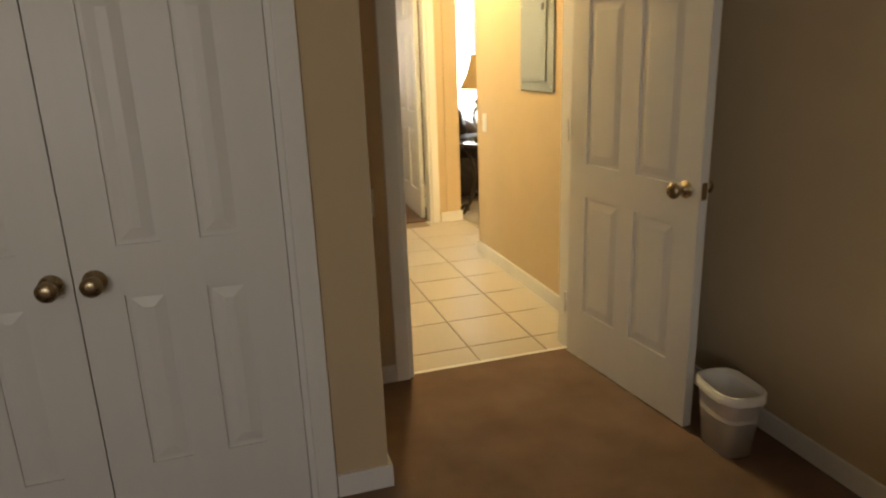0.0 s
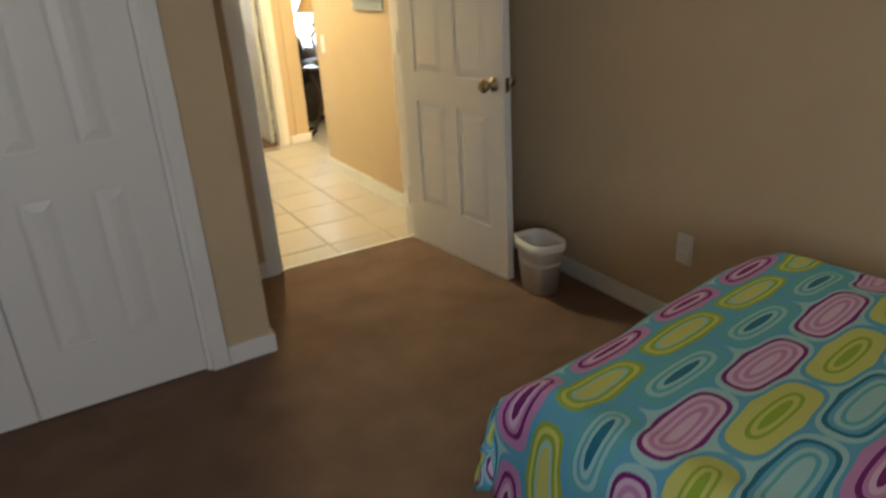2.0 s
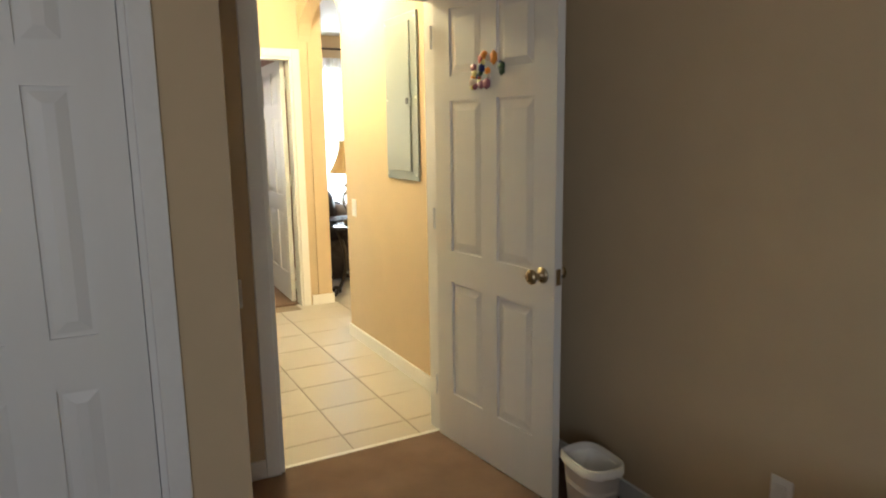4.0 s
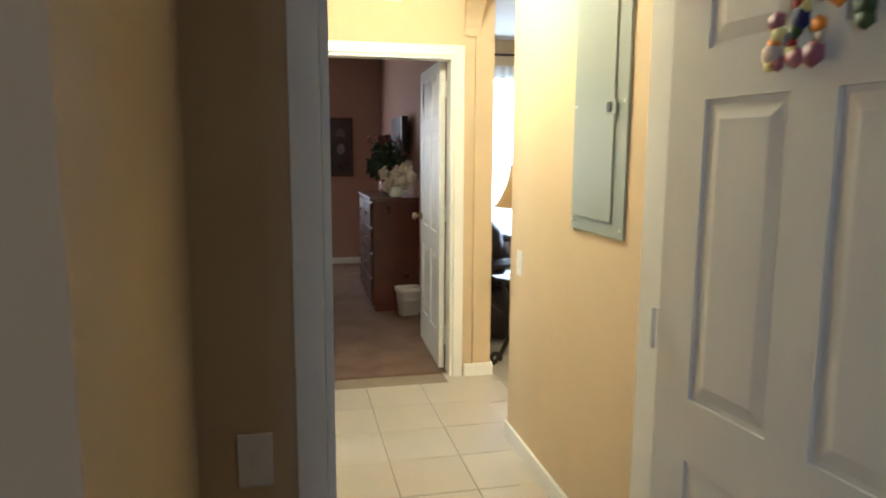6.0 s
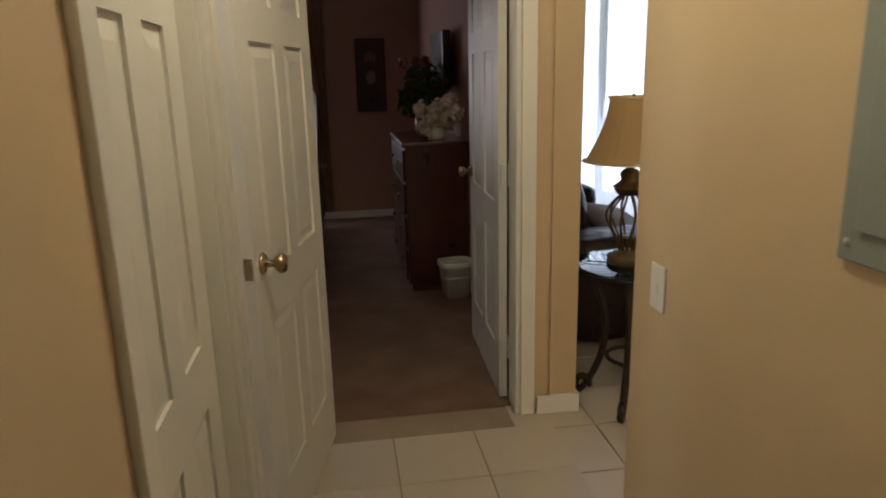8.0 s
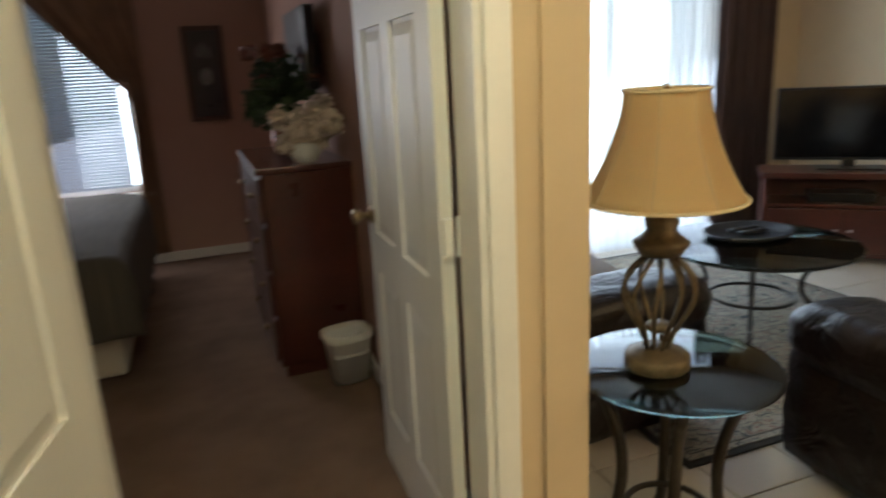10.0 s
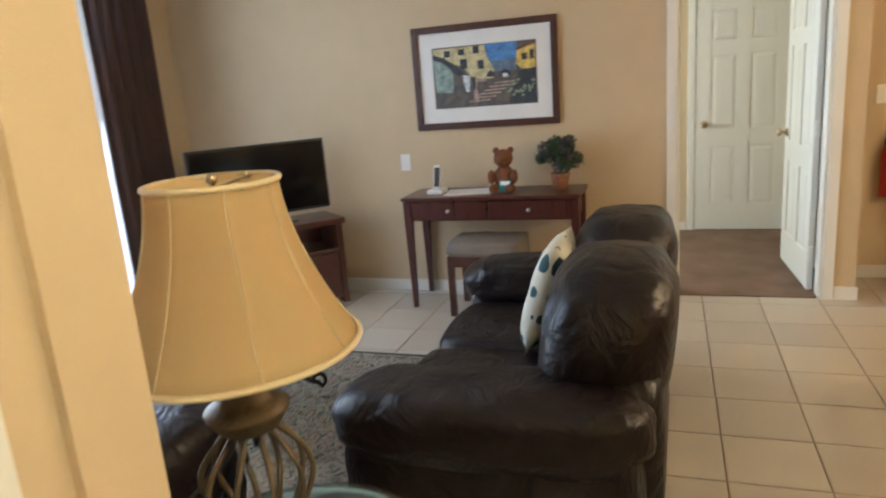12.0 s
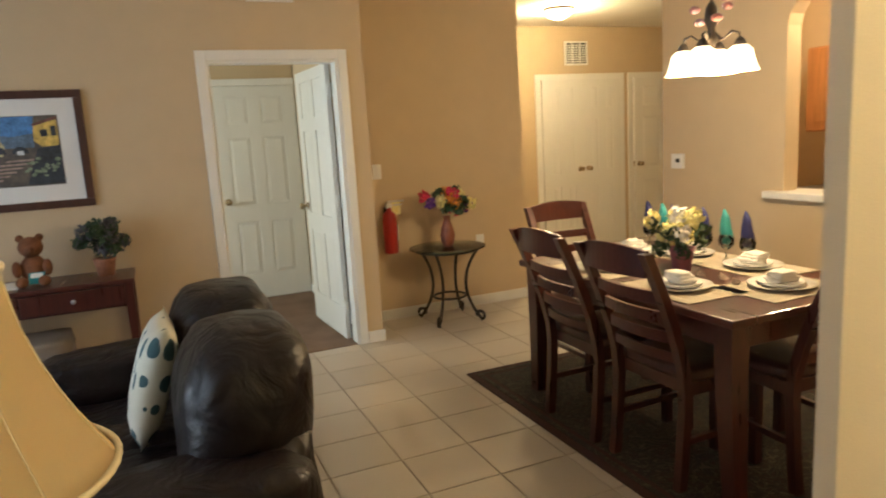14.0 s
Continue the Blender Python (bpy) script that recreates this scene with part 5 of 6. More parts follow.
def floor_cord():
    b = bmesh.new()
    tube(b, [(6.60 - 0.035 * math.sin(k * 0.55) ** 2 - 0.01 * math.sin(k * 1.3), 6.75 + 0.06 * k, 0.006) for k in range(22)], 0.005, 6)
    ob = part("power_cord", b, M_WHITE, None, "", True)
    tagged(ob, "loose pale power cord lying along the baseboard", "cord")


floor_cord()


def desk():
    root = thing("desk", pose(6.24, 6.05, 0.0), "mahogany writing desk with two drawers against the wall", "desk")
    bm = bmesh.new()
    box(bm, 0, 0.405, 0, 1.17, 0.735, 0.76, 0.006)
    part("top", bm, M_MAHOG, root)
    bm = bmesh.new()
    box(bm, 0.03, 0.39, 0.03, 1.14, 0.60, 0.735)
    part("apron", bm, M_MAHOG, root)
    for k in (0, 1):
        b = bmesh.new()
        y0 = 0.06 + k * 0.53
        box(b, 0.014, 0.032, y0, y0 + 0.52, 0.612, 0.725, 0.004)
        d = part("drawer", b, M_MAHOG, root)
        b = bmesh.new()
        ball(b, (0.0, y0 + 0.26, 0.668), 0.014)
        part("handle", b, M_CHROME, d, "bright steel knob", True)
    for x in (0.035, 0.36):
        for y in (0.035, 1.135):
            b = bmesh.new()
            vs = []
            for z, w in ((0, 0.014), (0.60, 0.024), (0.73, 0.024)):
                vs.append([b.verts.new((x + sx * w, y + sy * w, z)) for sx, sy in ((-1, -1), (1, -1), (1, 1), (-1, 1))])
            for a, c in zip(vs, vs[1:]):
                for i in range(4):
                    b.faces.new((a[i], a[(i + 1) % 4], c[(i + 1) % 4], c[i]))
            b.faces.new(vs[0])
            part("leg", b, M_MAHOG, root)


desk()


def stool():
    root = thing("stool", pose(6.28, 6.65, 0.0), "dark wooden stool with a taupe cushion under the desk", "stool")
    bm = bmesh.new()
    cushion(bm, -0.19, 0.19, -0.25, 0.25, 0.39, 0.49, 0.2, 7, 2)
    part("seat", bm, M_TAUPE, root, "taupe upholstered seat", True)
    bm = bmesh.new()
    box(bm, -0.175, 0.175, -0.235, 0.235, 0.33, 0.40, 0.005)
    part("rail", bm, M_ESPR, root)
    for x in (-0.155, 0.155):
        for y in (-0.215, 0.215):
            b = bmesh.new()
            box(b, x - 0.02, x + 0.02, y - 0.02, y + 0.02, 0, 0.34, 0.003)
            part("leg", b, M_ESPR, root)


stool()


def teddy():
    bm = bmesh.new()
    ball(bm, (0, 0, 0.09), 0.072, 0.9, 1, 1.15)
    ball(bm, (-0.01, 0, 0.215), 0.062, 1, 1.05, 0.98)
    for s in (-1, 1):
        ball(bm, (0.0, s * 0.048, 0.265), 0.022, 0.6, 1, 1)
        ball(bm, (-0.05, s * 0.075, 0.10), 0.028, 1.2, 0.9, 1.7)
        ball(bm, (-0.085, s * 0.055, 0.030), 0.032, 1.7, 1, 0.95)
    ball(bm, (-0.065, 0, 0.203), 0.025)
    ob = part("teddy_bear", bm, M_BEAR, None, "", True)
    ob.matrix_world = pose(6.45, 6.56, 0.759)
    tagged(ob, "brown plush teddy bear sitting on the desk", "teddy bear")
    root = thing("gift_card", pose(6.36, 6.54, 0.775, 0, 0, 0), "small teal and white card leaning on the teddy bear", "card")
    b = bmesh.new()
    box(b, 0, 0.004, -0.04, 0.04, 0, 0.065)
    bmesh.ops.transform(b, matrix=pose(0, 0, 0, 0, 12), verts=b.verts)
    part("card", b, M_TEAL, root)
    b = bmesh.new()
    box(b, -0.002, -0.0005, -0.03, 0.03, 0.035, 0.06)
    bmesh.ops.transform(b, matrix=pose(0, 0, 0, 0, 12), verts=b.verts)
    part("label", b, M_PAPER, root)


teddy()


def desk_things():
    root = thing("phone", pose(6.42, 7.02, 0.76), "white and black cordless phone in its charging base", "phone")
    b = bmesh.new()
    box(b, -0.06, 0.06, -0.055, 0.055, 0, 0.03, 0.01)
    part("base", b, M_WHITE, root)
    b = bmesh.new()
    box(b, -0.018, 0.018, -0.026, 0.026, 0.0, 0.17, 0.008)
    bmesh.ops.transform(b, matrix=pose(0.0, 0, 0.02, 0, 18), verts=b.verts)
    h = part("handset", b, M_WHITE, root)
    b = bmesh.new()
    box(b, -0.021, -0.017, -0.018, 0.018, 0.02, 0.15)
    bmesh.ops.transform(b, matrix=pose(0.0, 0, 0.02, 0, 18), verts=b.verts)
    part("keypad", b, M_BLACK, h, "black keypad")
    b = bmesh.new()
    box(b, -0.11, 0.11, -0.15, 0.15, 0, 0.006)
    ob = part("paper_stack", b, M_PAPER)
    ob.matrix_world = pose(6.43, 6.80, 0.7605, 0, 0, 8)
    tagged(ob, "loose white papers lying on the desk", "papers")
    root = thing("potted_plant", pose(6.46, 6.20, 0.76), "dusty green potted plant in a wicker pot on the desk", "plant")
    b = bmesh.new()
    turn_about(b, [(0.045, 0), (0.06, 0.09), (0.064, 0.095), (0.064, 0.105), (0.055, 0.105), (0.05, 0.09), (0, 0.088)], steps=24)
    part("pot", b, M_TERRA, root, "", True)
    rnd = random.Random(3)
    heads = []
    for _ in range(26):
        a, r = rnd.uniform(0, 6.28), rnd.uniform(0.02, 0.12)
        heads.append(((r * math.cos(a), r * math.sin(a), 0.14 + rnd.uniform(0, 0.2) * (1 - r * 2.5)), 0.045))
    b = bmesh.new()
    for c, _ in heads[::2]:
        tube(b, [(0, 0, 0.08), (c[0] * 0.5, c[1] * 0.5, 0.14), c], 0.002, 5)
    part("stems", b, M_LEAF, root)
    bunch(root, rnd, heads[:16], M_LEAF, "foliage", 0.017)
    bunch(root, rnd, heads[10:], M_LEAF2, "bloom", 0.015)


desk_things()


def detector():
    b = bmesh.new()
    turn_about(b, [(0.07, 0), (0.068, 0.02), (0.05, 0.034), (0, 0.036)], steps=24)
    ob = part("alarm_sounder", b, M_WHITE, None, "", True)
    ob.matrix_world = pose(6.65, 5.80, 2.44, 0, -90, 0)
    tagged(ob, "white round alarm sounder high on the wall", "alarm")


detector()


# ---- dining things ----
def fire_extinguisher():
    root = thing("fire_extinguisher", pose(7.07, 4.22, 0.56), "red fire extinguisher hung on the wall bracket", "fire extinguisher")
    b = bmesh.new()
    turn_about(b, [(0.05, 0), (0.057, 0.01), (0.057, 0.27), (0.048, 0.31), (0.02, 0.335), (0.018, 0.36)], steps=28)
    part("cylinder", b, M_RED, root, "", True)
    b = bmesh.new()
    box(b, -0.035, 0.035, -0.058, -0.05, 0.10, 0.22)
    part("label", b, M_PAPER, root, "pale instruction label")
    b = bmesh.new()
    box(b, -0.016, 0.016, -0.02, 0.02, 0.355, 0.395)
    box(b, -0.01, 0.01, -0.13, 0.01, 0.40, 0.412)
    box(b, -0.01, 0.01, -0.11, 0.01, 0.372, 0.382)
    part("valve", b, M_CHROME, root, "steel valve and handle")
    b = bmesh.new()
    box(b, 0.0, 0.006, -0.10, -0.03, 0.30, 0.40)
    part("tag", b, M_YELLOW, root, "yellow inspection tag")
    b = bmesh.new()
    box(b, 0.05, 0.08, -0.02, 0.02, 0.12, 0.36)
    part("bracket", b, M_BLACK, root)


fire_extinguisher()


def flower_vase():
    root = thing("flower_vase", pose(6.82, 3.84, 0.60), "copper vase of mixed bright silk flowers on the glass table", "flowers")
    b = bmesh.new()
    turn_about(b, [(0.035, 0), (0.05, 0.04), (0.058, 0.09), (0.045, 0.15), (0.026, 0.20), (0.03, 0.235), (0.036, 0.24)], steps=26)
    part("vase", b, M_COPPER, root, "", True)
    rnd = random.Random(21)
    for i, (mt, nm) in enumerate(((M_YELLOW, "yellow_bloom"), (M_PINKP, "red_bloom"), (M_PURP, "purple_bloom"), (M_ORANGE, "orange_bloom"), (M_LEAF, "foliage"))):
        bunch(root, rnd, [((rnd.uniform(-0.1, 0.1), rnd.uniform(-0.19, 0.19), rnd.uniform(0.27, 0.42)), 0.05) for _ in range(4 if i < 4 else 7)], mt, nm, 0.022)


flower_vase()


def dining_table():
    root = thing("dining_table", pose(3.78, 3.17, 0.010), "dark cherry dining table with tapered legs", "dining table")
    L, W = 1.49, 0.93
    b = bmesh.new()
    box(b, 0, L, 0, W, 0.715, 0.75, 0.008)
    part("tabletop", b, M_MAHOG, root)
    b = bmesh.new()
    for r in ((0.05, L - 0.05, 0.05, 0.075), (0.05, L - 0.05, W - 0.075, W - 0.05), (0.05, 0.075, 0.075, W - 0.075), (L - 0.075, L - 0.05, 0.075, W - 0.075)):
        box(b, *r, 0.62, 0.715)
    part("apron", b, M_MAHOG, root)
    for x, sx in ((0.075, 1), (L - 0.075, -1)):
        for y, sy in ((0.075, 1), (W - 0.075, -1)):
            b = bmesh.new()
            vs = []
            for k in range(8):
                s = k / 7
                w = 0.045 - 0.014 * s
                o = -0.03 * s * s
                vs.append([b.verts.new((x + o * sx + qx * w, y + qy * w, 0.715 * (1 - s))) for qx, qy in ((-1, -1), (1, -1), (1, 1), (-1, 1))])
            for a, c in zip(vs, vs[1:]):
                for i in range(4):
                    b.faces.new((a[i], a[(i + 1) % 4], c[(i + 1) % 4], c[i]))
            b.faces.new(vs[-1])
            part("leg", b, M_MAHOG, root)


dining_table()


def dining_chair():
    """Local: seat centre at the origin, the back along -y."""
    root = thing("dining_chair", pose(0, 0, 0), "dark cherry ladder-back dining chair with a dark seat", "chair", "chairs round the dining table")
    b = bmesh.new()
    cushion(b, -0.22, 0.22, -0.21, 0.22, 0.43, 0.49, 0.2, 6, 4)
    part("seat", b, M_ESPR, root, "dark padded seat", True)
    b = bmesh.new()
    box(b, -0.205, 0.205, -0.2, 0.2, 0.385, 0.44, 0.004)
    part("seat_frame", b, M_MAHOG, root)
    for s in (-1, 1):
        b = bmesh.new()
        box(b, s * 0.19 - 0.02, s * 0.19 + 0.02, 0.165, 0.205, 0, 0.39, 0.004)
        part("leg", b, M_MAHOG, root)
        b = bmesh.new()
        vs = []
        for k in range(11):
            z = 0.98 * k / 10
            y = -0.215 - 0.20 * max(0, (z - 0.42) / 0.56) ** 1.4 - 0.03 * max(0, 1 - z / 0.42) ** 1.5
            vs.append([b.verts.new((s * 0.195 + qx * 0.019, y + qy * 0.02, z)) for qx, qy in ((-1, -1), (1, -1), (1, 1), (-1, 1))])
        for a, c in zip(vs, vs[1:]):
            for i in range(4):
                b.faces.new((a[i], a[(i + 1) % 4], c[(i + 1) % 4], c[i]))
        b.faces.new(vs[0])
        b.faces.new(vs[-1])
        part("back_post", b, M_MAHOG, root)
    for z, h in ((0.935, 0.10), (0.80, 0.045), (0.715, 0.045), (0.63, 0.045), (0.545, 0.04)):
        b = bmesh.new()
        n = 10
        rows = []
        for i in range(n + 1):
            x = -0.18 + 0.36 * i / n
            y = -0.215 - 0.20 * max(0, (z - 0.42) / 0.56) ** 1.4 - 0.025 * (1 - (x / 0.18) ** 2)
            arch = 0.018 * (1 - (x / 0.18) ** 2) if h > 0.08 else 0
            rows.append([b.verts.new((x, y + dy, z + dz)) for dy, dz in ((-0.009, -h / 2), (0.009, -h / 2), (0.009, h / 2 + arch), (-0.009, h / 2 + arch))])
        for a, c in zip(rows, rows[1:]):
            for i in range(4):
                b.faces.new((a[i], a[(i + 1) % 4], c[(i + 1) % 4], c[i]))
        b.faces.new(rows[0])
        b.faces.new(rows[-1])
        part("slat", b, M_MAHOG, root)
    for s in (-1, 1):
        b = bmesh.new()
        box(b, s * 0.19 - 0.01, s * 0.19 + 0.01, -0.22, 0.18, 0.18, 0.205)
        part("stretcher", b, M_MAHOG, root)
    return root


_c = dining_chair()
_c.matrix_basis = pose(4.73, 3.90, 0.0105, 0, 0, 180)
copy_thing(_c, pose(4.22, 3.88, 0.0105, 0, 0, 182))
copy_thing(_c, pose(5.22, 3.62, 0.0105, 0, 0, 90))
copy_thing(_c, pose(4.02, 3.55, 0.0105, 0, 0, -92))


def place_setting(x, y, a, goblet):
    z = 0.7605
    m = pose(x, y, z, 0, 0, a)
    b = bmesh.new()
    box(b, -0.22, 0.22, -0.16, 0.16, 0, 0.003)
    ob = part("placemat", b, M_MATW)
    ob.matrix_world = m
    tagged(ob, "woven striped beige placemat on the dining table", "placemat", "table settings")
    b = bmesh.new()
    turn_about(b, [(0.07, 0.003), (0.085, 0.006), (0.13, 0.020), (0.132, 0.023), (0.085, 0.012), (0.0, 0.010)], steps=36)
    ob = part("plate", b, M_PLATE, None, "", True)
    ob.matrix_world = m
    tagged(ob, "white glazed china dinner plate on a placemat", "plate", "table settings")
    b = bmesh.new()
    turn_about(b, [(0.05, 0.013), (0.085, 0.020), (0.092, 0.032), (0.089, 0.033), (0.06, 0.022), (0.0, 0.02)], steps=32)
    ob = part("small_plate", b, M_PLATE, None, "", True)
    ob.matrix_world = m
    tagged(ob, "small white china plate stacked on a dinner plate", "plate", "table settings")
    b = bmesh.new()
    rnd = random.Random(int(x * 100))
    for k in range(3):
        cushion(b, -0.06 + 0.01 * k, 0.055, -0.05 + 0.012 * k, 0.045, 0.03 + 0.012 * k, 0.05 + 0.013 * k, 0.2, 4, k + rnd.random())
    ob = part("napkin", b, M_NAP, None, "", True)
    ob.matrix_world = m
    tagged(ob, "folded white napkin lying on a plate", "napkin", "table settings")
    if goblet:
        gx, gy, colour, word = goblet
        root = thing("goblet", pose(gx, gy, z), "stemmed glass holding a %s folded napkin" % word, "glass", "table settings")
        b = bmesh.new()
        turn_about(b, [(0.032, 0), (0.03, 0.003), (0.006, 0.008), (0.004, 0.03), (0.005, 0.055), (0.022, 0.065), (0.036, 0.085), (0.038, 0.105), (0.031, 0.135), (0.029, 0.135), (0.035, 0.105), (0.033, 0.088), (0.0, 0.068)], steps=24)
        g = part("bowl", b, M_GLASS, root, "", True)
        g.visible_shadow = False
        b = bmesh.new()
        n = 18
        rings = []
        for k in range(9):
            s = k / 8
            r = (0.030 * math.sin(math.pi * min(1, s * 1.5) * 0.5 + 0.3) if s < 0.55 else 0.030 * (1 - 0.5 * (s - 0.55) / 0.45)) + 0.002
            rings.append([b.verts.new(((r * (1 + 0.14 * math.cos(5 * q + s * 3))) * math.cos(q), (r * (1 + 0.14 * math.cos(5 * q + s * 3))) * math.sin(q) * 0.85, 0.072 + s * (0.155 + 0.035 * math.cos(q)))) for q in (2 * math.pi * i / n for i in range(n))])
        for a1, c1 in zip(rings, rings[1:]):
            for i in range(n):
                b.faces.new((a1[i], a1[(i + 1) % n], c1[(i + 1) % n], c1[i]))
        b.faces.new(rings[0])
        b.faces.new(rings[-1])
        part("napkin_fold", b, colour, root, "%s folded napkin" % word, True)


place_setting(5.02, 3.52, 90, (5.12, 3.32, M_BLUE, "navy blue"))
place_setting(4.78, 3.92, 0, None)
place_setting(4.25, 3.90, 0, None)
place_setting(4.02, 3.58, 90, (4.42, 3.33, M_BLUE, "navy blue"))
place_setting(4.36, 3.36, 180, (4.55, 3.33, M_TEAL, "teal"))
place_setting(4.78, 3.36, 180, (4.98, 3.34, M_TEAL, "teal"))


def extra_goblets():
    for x, y, c, w in ((4.68, 3.34, M_BLUE, "navy blue"), (4.88, 3.36, M_BLUE, "navy blue")):
        src = [o for o in bpy.data.objects if o.name.startswith("goblet")][0]
        copy_thing(src, pose(x, y, 0.7605))


extra_goblets()


def centrepiece():
    root = thing("daisy_pot", pose(4.50, 3.66, 0.7605), "mauve pot of yellow and white daisies in the table's middle", "flowers")
    b = bmesh.new()
    turn_about(b, [(0.04, 0), (0.055, 0.10), (0.058, 0.105), (0.058, 0.118), (0.05, 0.118), (0.0, 0.10)], steps=26)
    part("pot", b, M_PINK, root, "mauve ceramic pot", True)
    rnd = random.Random(5)
    for nm, mt, k, s in (("foliage", M_LEAF, 8, 0.02), ("yellow_daisy", M_YELLOW, 12, 0.02), ("white_daisy", M_NAP, 5, 0.018)):
        bunch(root, rnd, [((rnd.uniform(-0.12, 0.12), rnd.uniform(-0.12, 0.12), rnd.uniform(0.15, 0.27) - (0.05 if nm == "foliage" else 0)), 0.042) for _ in range(k)], mt, nm, s)
    for k in range(4):
        b = bmesh.new()
        petals(b, rnd, (0, 0, 0.012), 0.02, 14, 0.014)
        ob = part("seashell", b, M_CREAMP)
        ob.matrix_world = pose(4.36 - 0.10 * k, 3.68 - 0.03 * (k % 2), 0.762)
        tagged(ob, "small pale decorative shell lying on the table", "shell", "shells on the table")


centrepiece()


def chandelier():
    root = thing("chandelier", pose(4.49, 3.5, 0), "lit bronze chandelier with four bell glass shades", "chandelier")
    b = bmesh.new()
    tube(b, [(0, 0, 1.98), (0, 0, H - 0.02)], 0.006, 8)
    turn_about(b, [(0.06, H), (0.055, H - 0.02), (0.015, H - 0.035)], steps=20)
    part("stem", b, M_IRON, root)
    b = bmesh.new()
    turn_about(b, [(0.0, 1.76), (0.02, 1.78), (0.03, 1.82), (0.016, 1.86), (0.034, 1.90), (0.026, 1.95), (0.010, 1.98)], steps=20)
    part("hub", b, M_IRON, root, "", True)
    rnd = random.Random(2)
    b = bmesh.new()
    for k in range(7):
        a = k * 0.9
        ball(b, (0.07 * math.cos(a), 0.07 * math.sin(a), 1.90 + 0.05 * (k % 3)), 0.026, 1, 1, 0.7, 2)
    part("ornament", b, mat("painted_ornament", (0.45, 0.10, 0.05), 0.4, var=0.5, scale=14, col2=(0.08, 0.16, 0.22)), root, "colourful painted ornaments", True)
    for k in range(4):
        a = k * math.pi / 2 + 0.5
        c, s = math.cos(a), math.sin(a)
        b = bmesh.new()
        tube(b, [(r * c, r * s, z) for r, z in ((0.02, 1.84), (0.05, 1.81), (0.09, 1.84), (0.12, 1.83), (0.125, 1.80))], 0.006, 8)
        turn_about(b, [(0.012, 1.81), (0.02, 1.80), (0.032, 1.77)], (0.125 * c, 0.125 * s, 0), 16)
        part("arm", b, M_IRON, root, "", True)
        b = bmesh.new()
        turn_about(b, [(0.030, 1.775), (0.052, 1.755), (0.060, 1.72), (0.073, 1.68), (0.083, 1.665), (0.079, 1.665), (0.056, 1.72), (0.028, 1.77)], (0.125 * c, 0.125 * s, 0), 28)
        p = part("shade", b, M_GLOWSHADE, root, "lit frosted bell glass shade", True)
        p.visible_shadow = False


chandelier()


def thermostat():
    root = thing("thermostat", pose(6.10, 2.201, 1.10, 0, 0, 180), "white wall thermostat with a small dark display", "thermostat")
    b = bmesh.new()
    box(b, -0.06, 0.06, -0.024, 0, 0, 0.11, 0.004)
    part("case", b, M_WHITE, root)
    b = bmesh.new()
    box(b, -0.01, 0.03, -0.026, -0.023, 0.045, 0.075)
    part("display", b, M_BLACK, root)


thermostat()


def kitchen():
    for k in range(3):
        root = thing("wall_cabinet", pose(4.48 + k * 0.39, 1.05, 1.32), "oak kitchen wall cabinet with an arched panel door", "cabinet", "kitchen wall cabinets")
        b = bmesh.new()
        box(b, 0, 0.385, 0, 0.36, 0, 0.60)
        part("body", b, M_OAK, root)
        b = bmesh.new()
        box(b, 0.008, 0.377, 0.362, 0.380, 0.01, 0.59, 0.004)
        d = part("door", b, M_OAK, root)
        b = bmesh.new()
        n = 12
        low = [b.verts.new((0.07 + 0.245 * i / n, 0.386, 0.07)) for i in range(n + 1)]
        up = [b.verts.new((0.07 + 0.245 * i / n, 0.386, 0.46 + 0.05 * math.sin(math.pi * i / n))) for i in range(n + 1)]
        for i in range(n):
            b.faces.new((low[i], low[i + 1], up[i + 1], up[i]))
        rr = bmesh.ops.extrude_face_region(b, geom=list(b.faces))
        bmesh.ops.translate(b, verts=[v for v in rr["geom"] if isinstance(v, bmesh.types.BMVert)], vec=(0, -0.008, 0))
        part("panel", b, M_OAK, d)
    root = thing("base_cabinet", pose(3.6, 1.05, 0), "oak base cabinets under the kitchen counter", "cabinet")
    b = bmesh.new()
    box(b, 0, 2.05, 0, 0.58, 0.08, 0.87)
    part("body", b, M_OAK, root)
    ob = structure("worktop", [(3.6, 5.7, 1.05, 1.66, 0.875, 0.91)], M_TAUPE, "beige laminate kitchen worktop", "worktop", 0.006)
    tagged(boxes("backsplash", [(3.6, 5.7, 1.05, 1.056, 0.91, 1.32)], mat("dark_mosaic", (0.03, 0.03, 0.03), 0.3, var=0.6, scale=45, col2=(0.30, 0.26, 0.2), fine=120)), "dark mosaic tile backsplash behind the worktop", "backsplash", kind="structure")
    for x, h in ((5.42, 0.16), (5.28, 0.2)):
        root = thing("jar", pose(x, 1.26, 1.92), "amber glass jar standing on the wall cabinet", "jar", "jars on the cabinet")
        b = bmesh.new()
        turn_about(b, [(0.045, 0), (0.05, 0.02), (0.05, h * 0.6), (0.03, h * 0.75), (0.03, h * 0.85)], steps=20)
        part("body", b, M_COPPER, root, "", True)
        b = bmesh.new()
        turn_about(b, [(0.034, h * 0.85), (0.034, h)], steps=16)
        part("lid", b, M_BLACK, root)


kitchen()


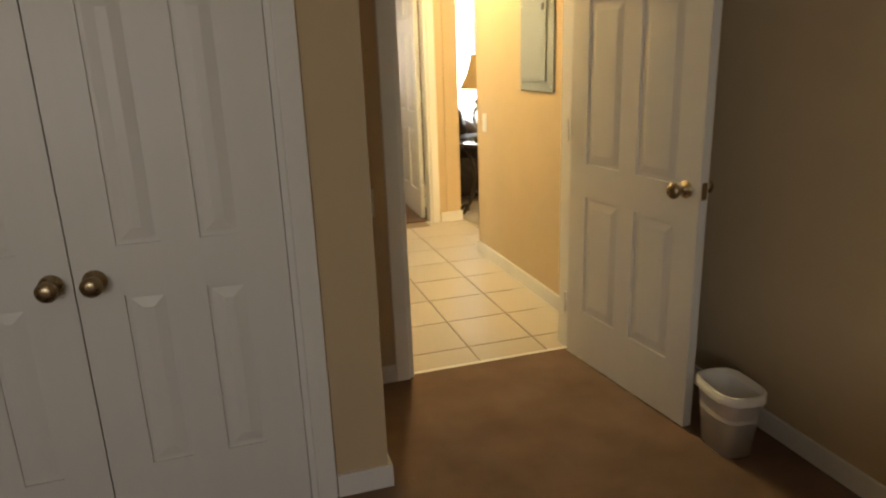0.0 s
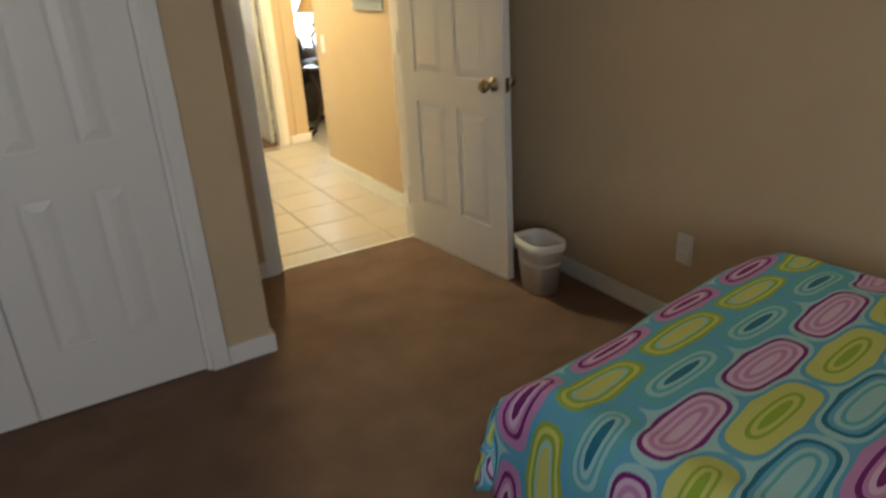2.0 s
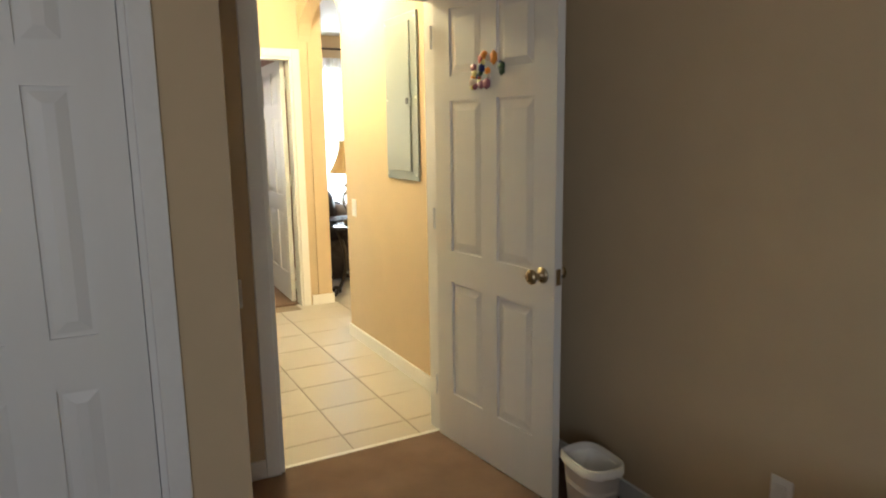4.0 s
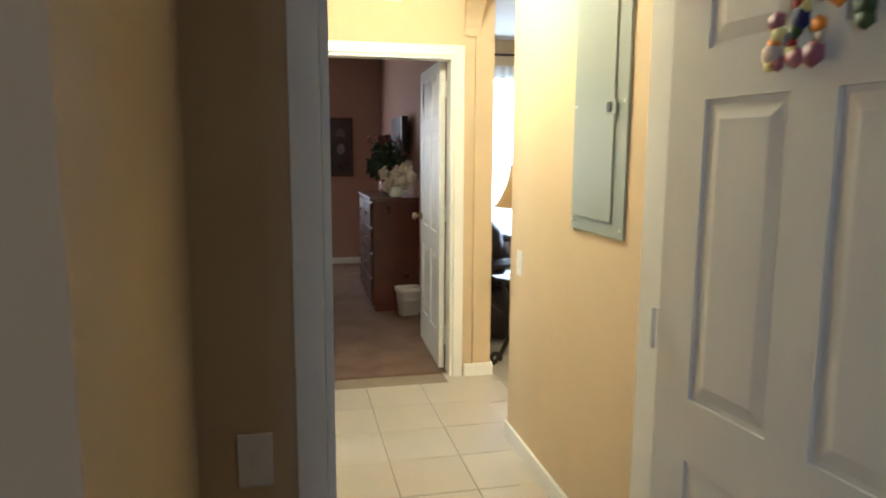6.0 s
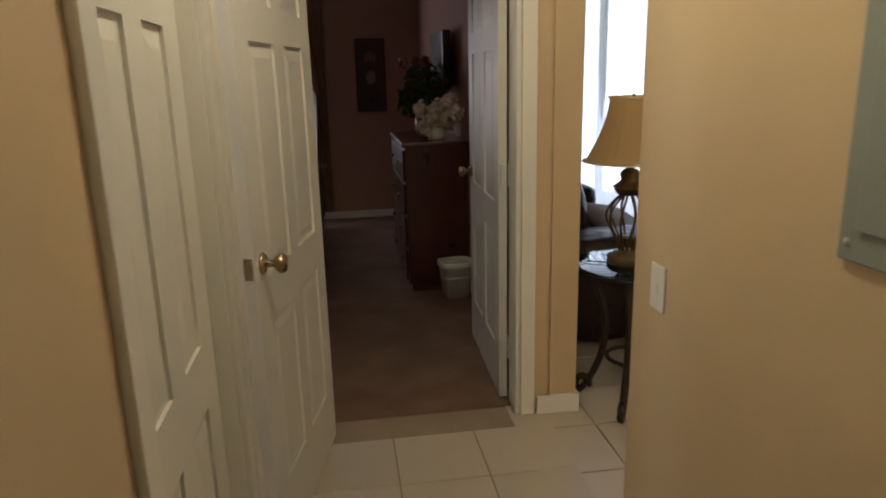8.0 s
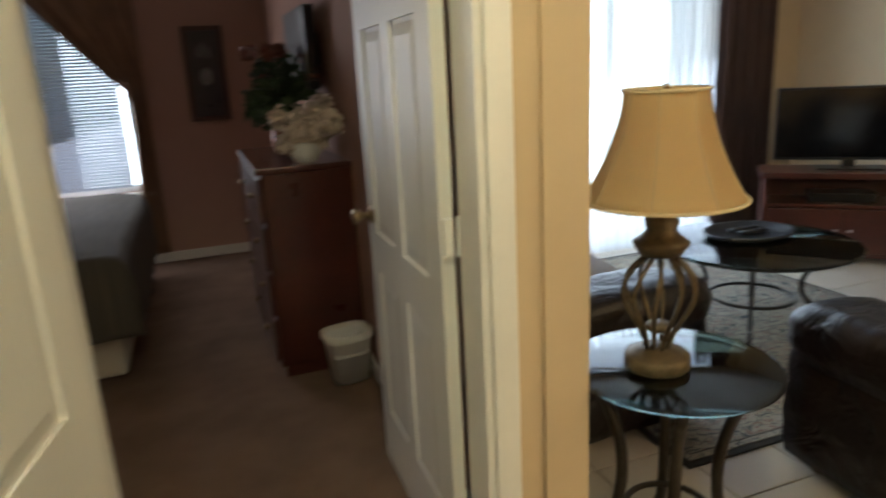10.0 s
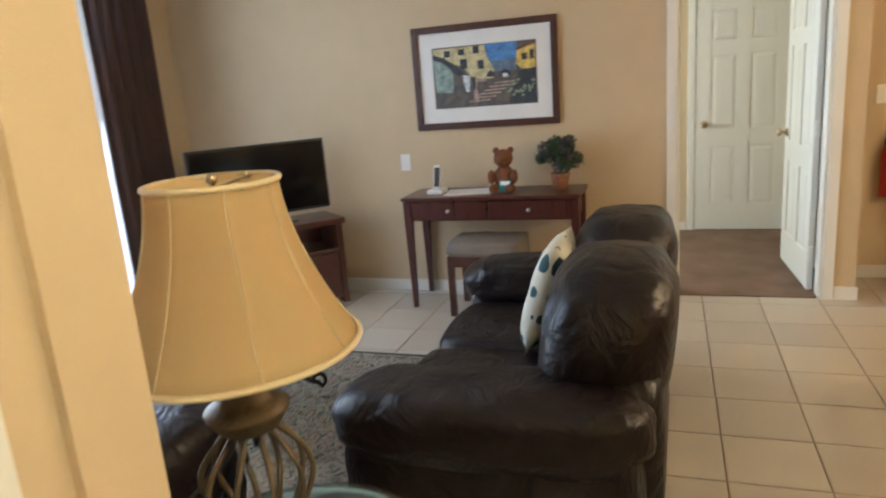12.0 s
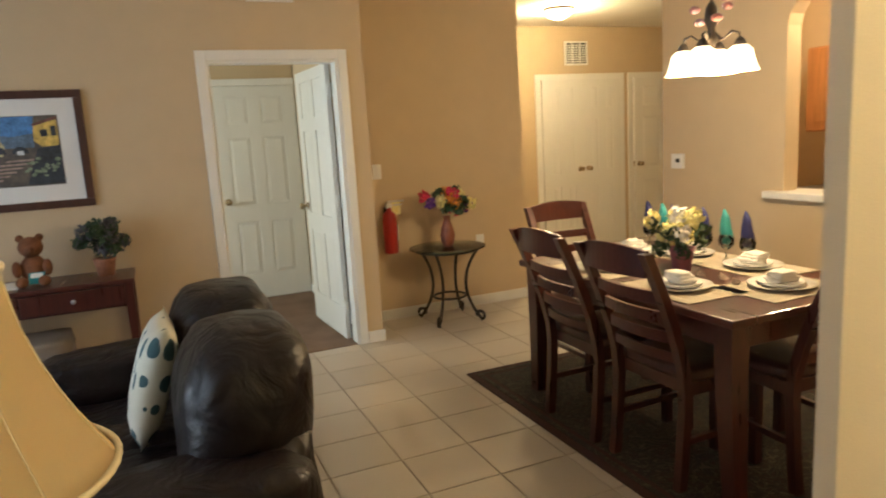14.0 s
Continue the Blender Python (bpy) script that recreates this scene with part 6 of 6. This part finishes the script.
# ---- floor tiles ----
def tiles():
    s, g = 0.337, 0.006
    b = bmesh.new()
    a, h = (s - g) / 2, 0.006
    lo = [b.verts.new((x, y, -h)) for x, y in ((-a, -a), (a, -a), (a, a), (-a, a))]
    c = a - 0.0025
    mid = [b.verts.new((x, y, -0.0018)) for x, y in ((-a, -a), (a, -a), (a, a), (-a, a))]
    up = [b.verts.new((x, y, 0)) for x, y in ((-c, -c), (c, -c), (c, c), (-c, c))]
    for q, r in ((lo, mid), (mid, up)):
        for i in range(4):
            b.faces.new((q[i], q[(i + 1) % 4], r[(i + 1) % 4], r[i]))
    b.faces.new(up)
    me = mesh_of("tile", b, M_TILE)
    root = tagged(new("tile_floor"), "cream glazed square floor tiles with dark grout", "tile floor", kind="structure")
    spots, far = [], []
    for i in range(-3, 3):
        for j in range(-8, 5):
            x, y = 2.304 - s / 2 + i * s, 5.045 + s / 2 + j * s
            if 1.30 < x < 2.50 and 3.5 < y < 6.22:
                spots.append((x, y))
    for i in range(-9, 13):
        for j in range(-18, 13):
            x, y = 5.178 + s / 2 + i * s, 5.338 + s / 2 + j * s
            if (2.53 < x < 6.75 and 2.1 < y < 9.3) or (6.7 < x < 7.2 and 2.0 < y < 4.5) or (6.2 < x < 9.0 and -0.6 < y < 2.9):
                if x < 2.62 and (y < 5.2 or y > 6.2):
                    continue
                (spots if 3.4 < y < 7.6 and x < 7.0 else far).append((x, y))
    far += spots[300:]
    for x, y in spots[:300]:
        ob = new("tile", me)
        ob.parent = root
        ob.matrix_basis = pose(x, y, -0.0015 if 2.55 < x < 2.7 and y < 6.22 else 0.0, 0, 0, random.choice((0, 90, 180, 270)))
    vs, fs = [], []
    for x, y in far:
        k = len(vs)
        for v in me.vertices:
            vs.append((v.co.x + x, v.co.y + y, v.co.z))
        for p in me.polygons:
            fs.append([k + q for q in p.vertices])
    m2 = bpy.data.meshes.new("far_tiles")
    m2.from_pydata(vs, [], fs)
    m2.materials.append(M_TILE)
    ob = new("far_tiles", m2)
    ob.parent = root
    tagged(ob, kind="stuff")
    # thresholds where tile meets carpet
    structure("threshold", [(1.635, 2.395, 3.492, 3.512, -0.004, 0.010)], M_TRIM, "pale strip between carpet and tile", "threshold")


def tile_variation():
    n, l = M_TILE.node_tree.nodes, M_TILE.node_tree.links
    oi = n.new("ShaderNodeObjectInfo")
    mp = [k for k in n if k.type == "MAPPING"][0]
    l.new(oi.outputs["Random"], mp.inputs["Location"])
    b = n["Principled BSDF"]
    l.remove(b.inputs["Roughness"].links[0])
    b.inputs["Roughness"].default_value = 0.32
    src = b.inputs["Base Color"].links[0].from_socket
    hv = n.new("ShaderNodeHueSaturation")
    mr = n.new("ShaderNodeMapRange")
    mr.inputs[3].default_value, mr.inputs[4].default_value = 0.93, 1.07
    l.new(oi.outputs["Random"], mr.inputs[0])
    l.new(mr.outputs[0], hv.inputs["Value"])
    l.new(src, hv.inputs["Color"])
    l.new(hv.outputs[0], b.inputs["Base Color"])


tile_variation()
tiles()
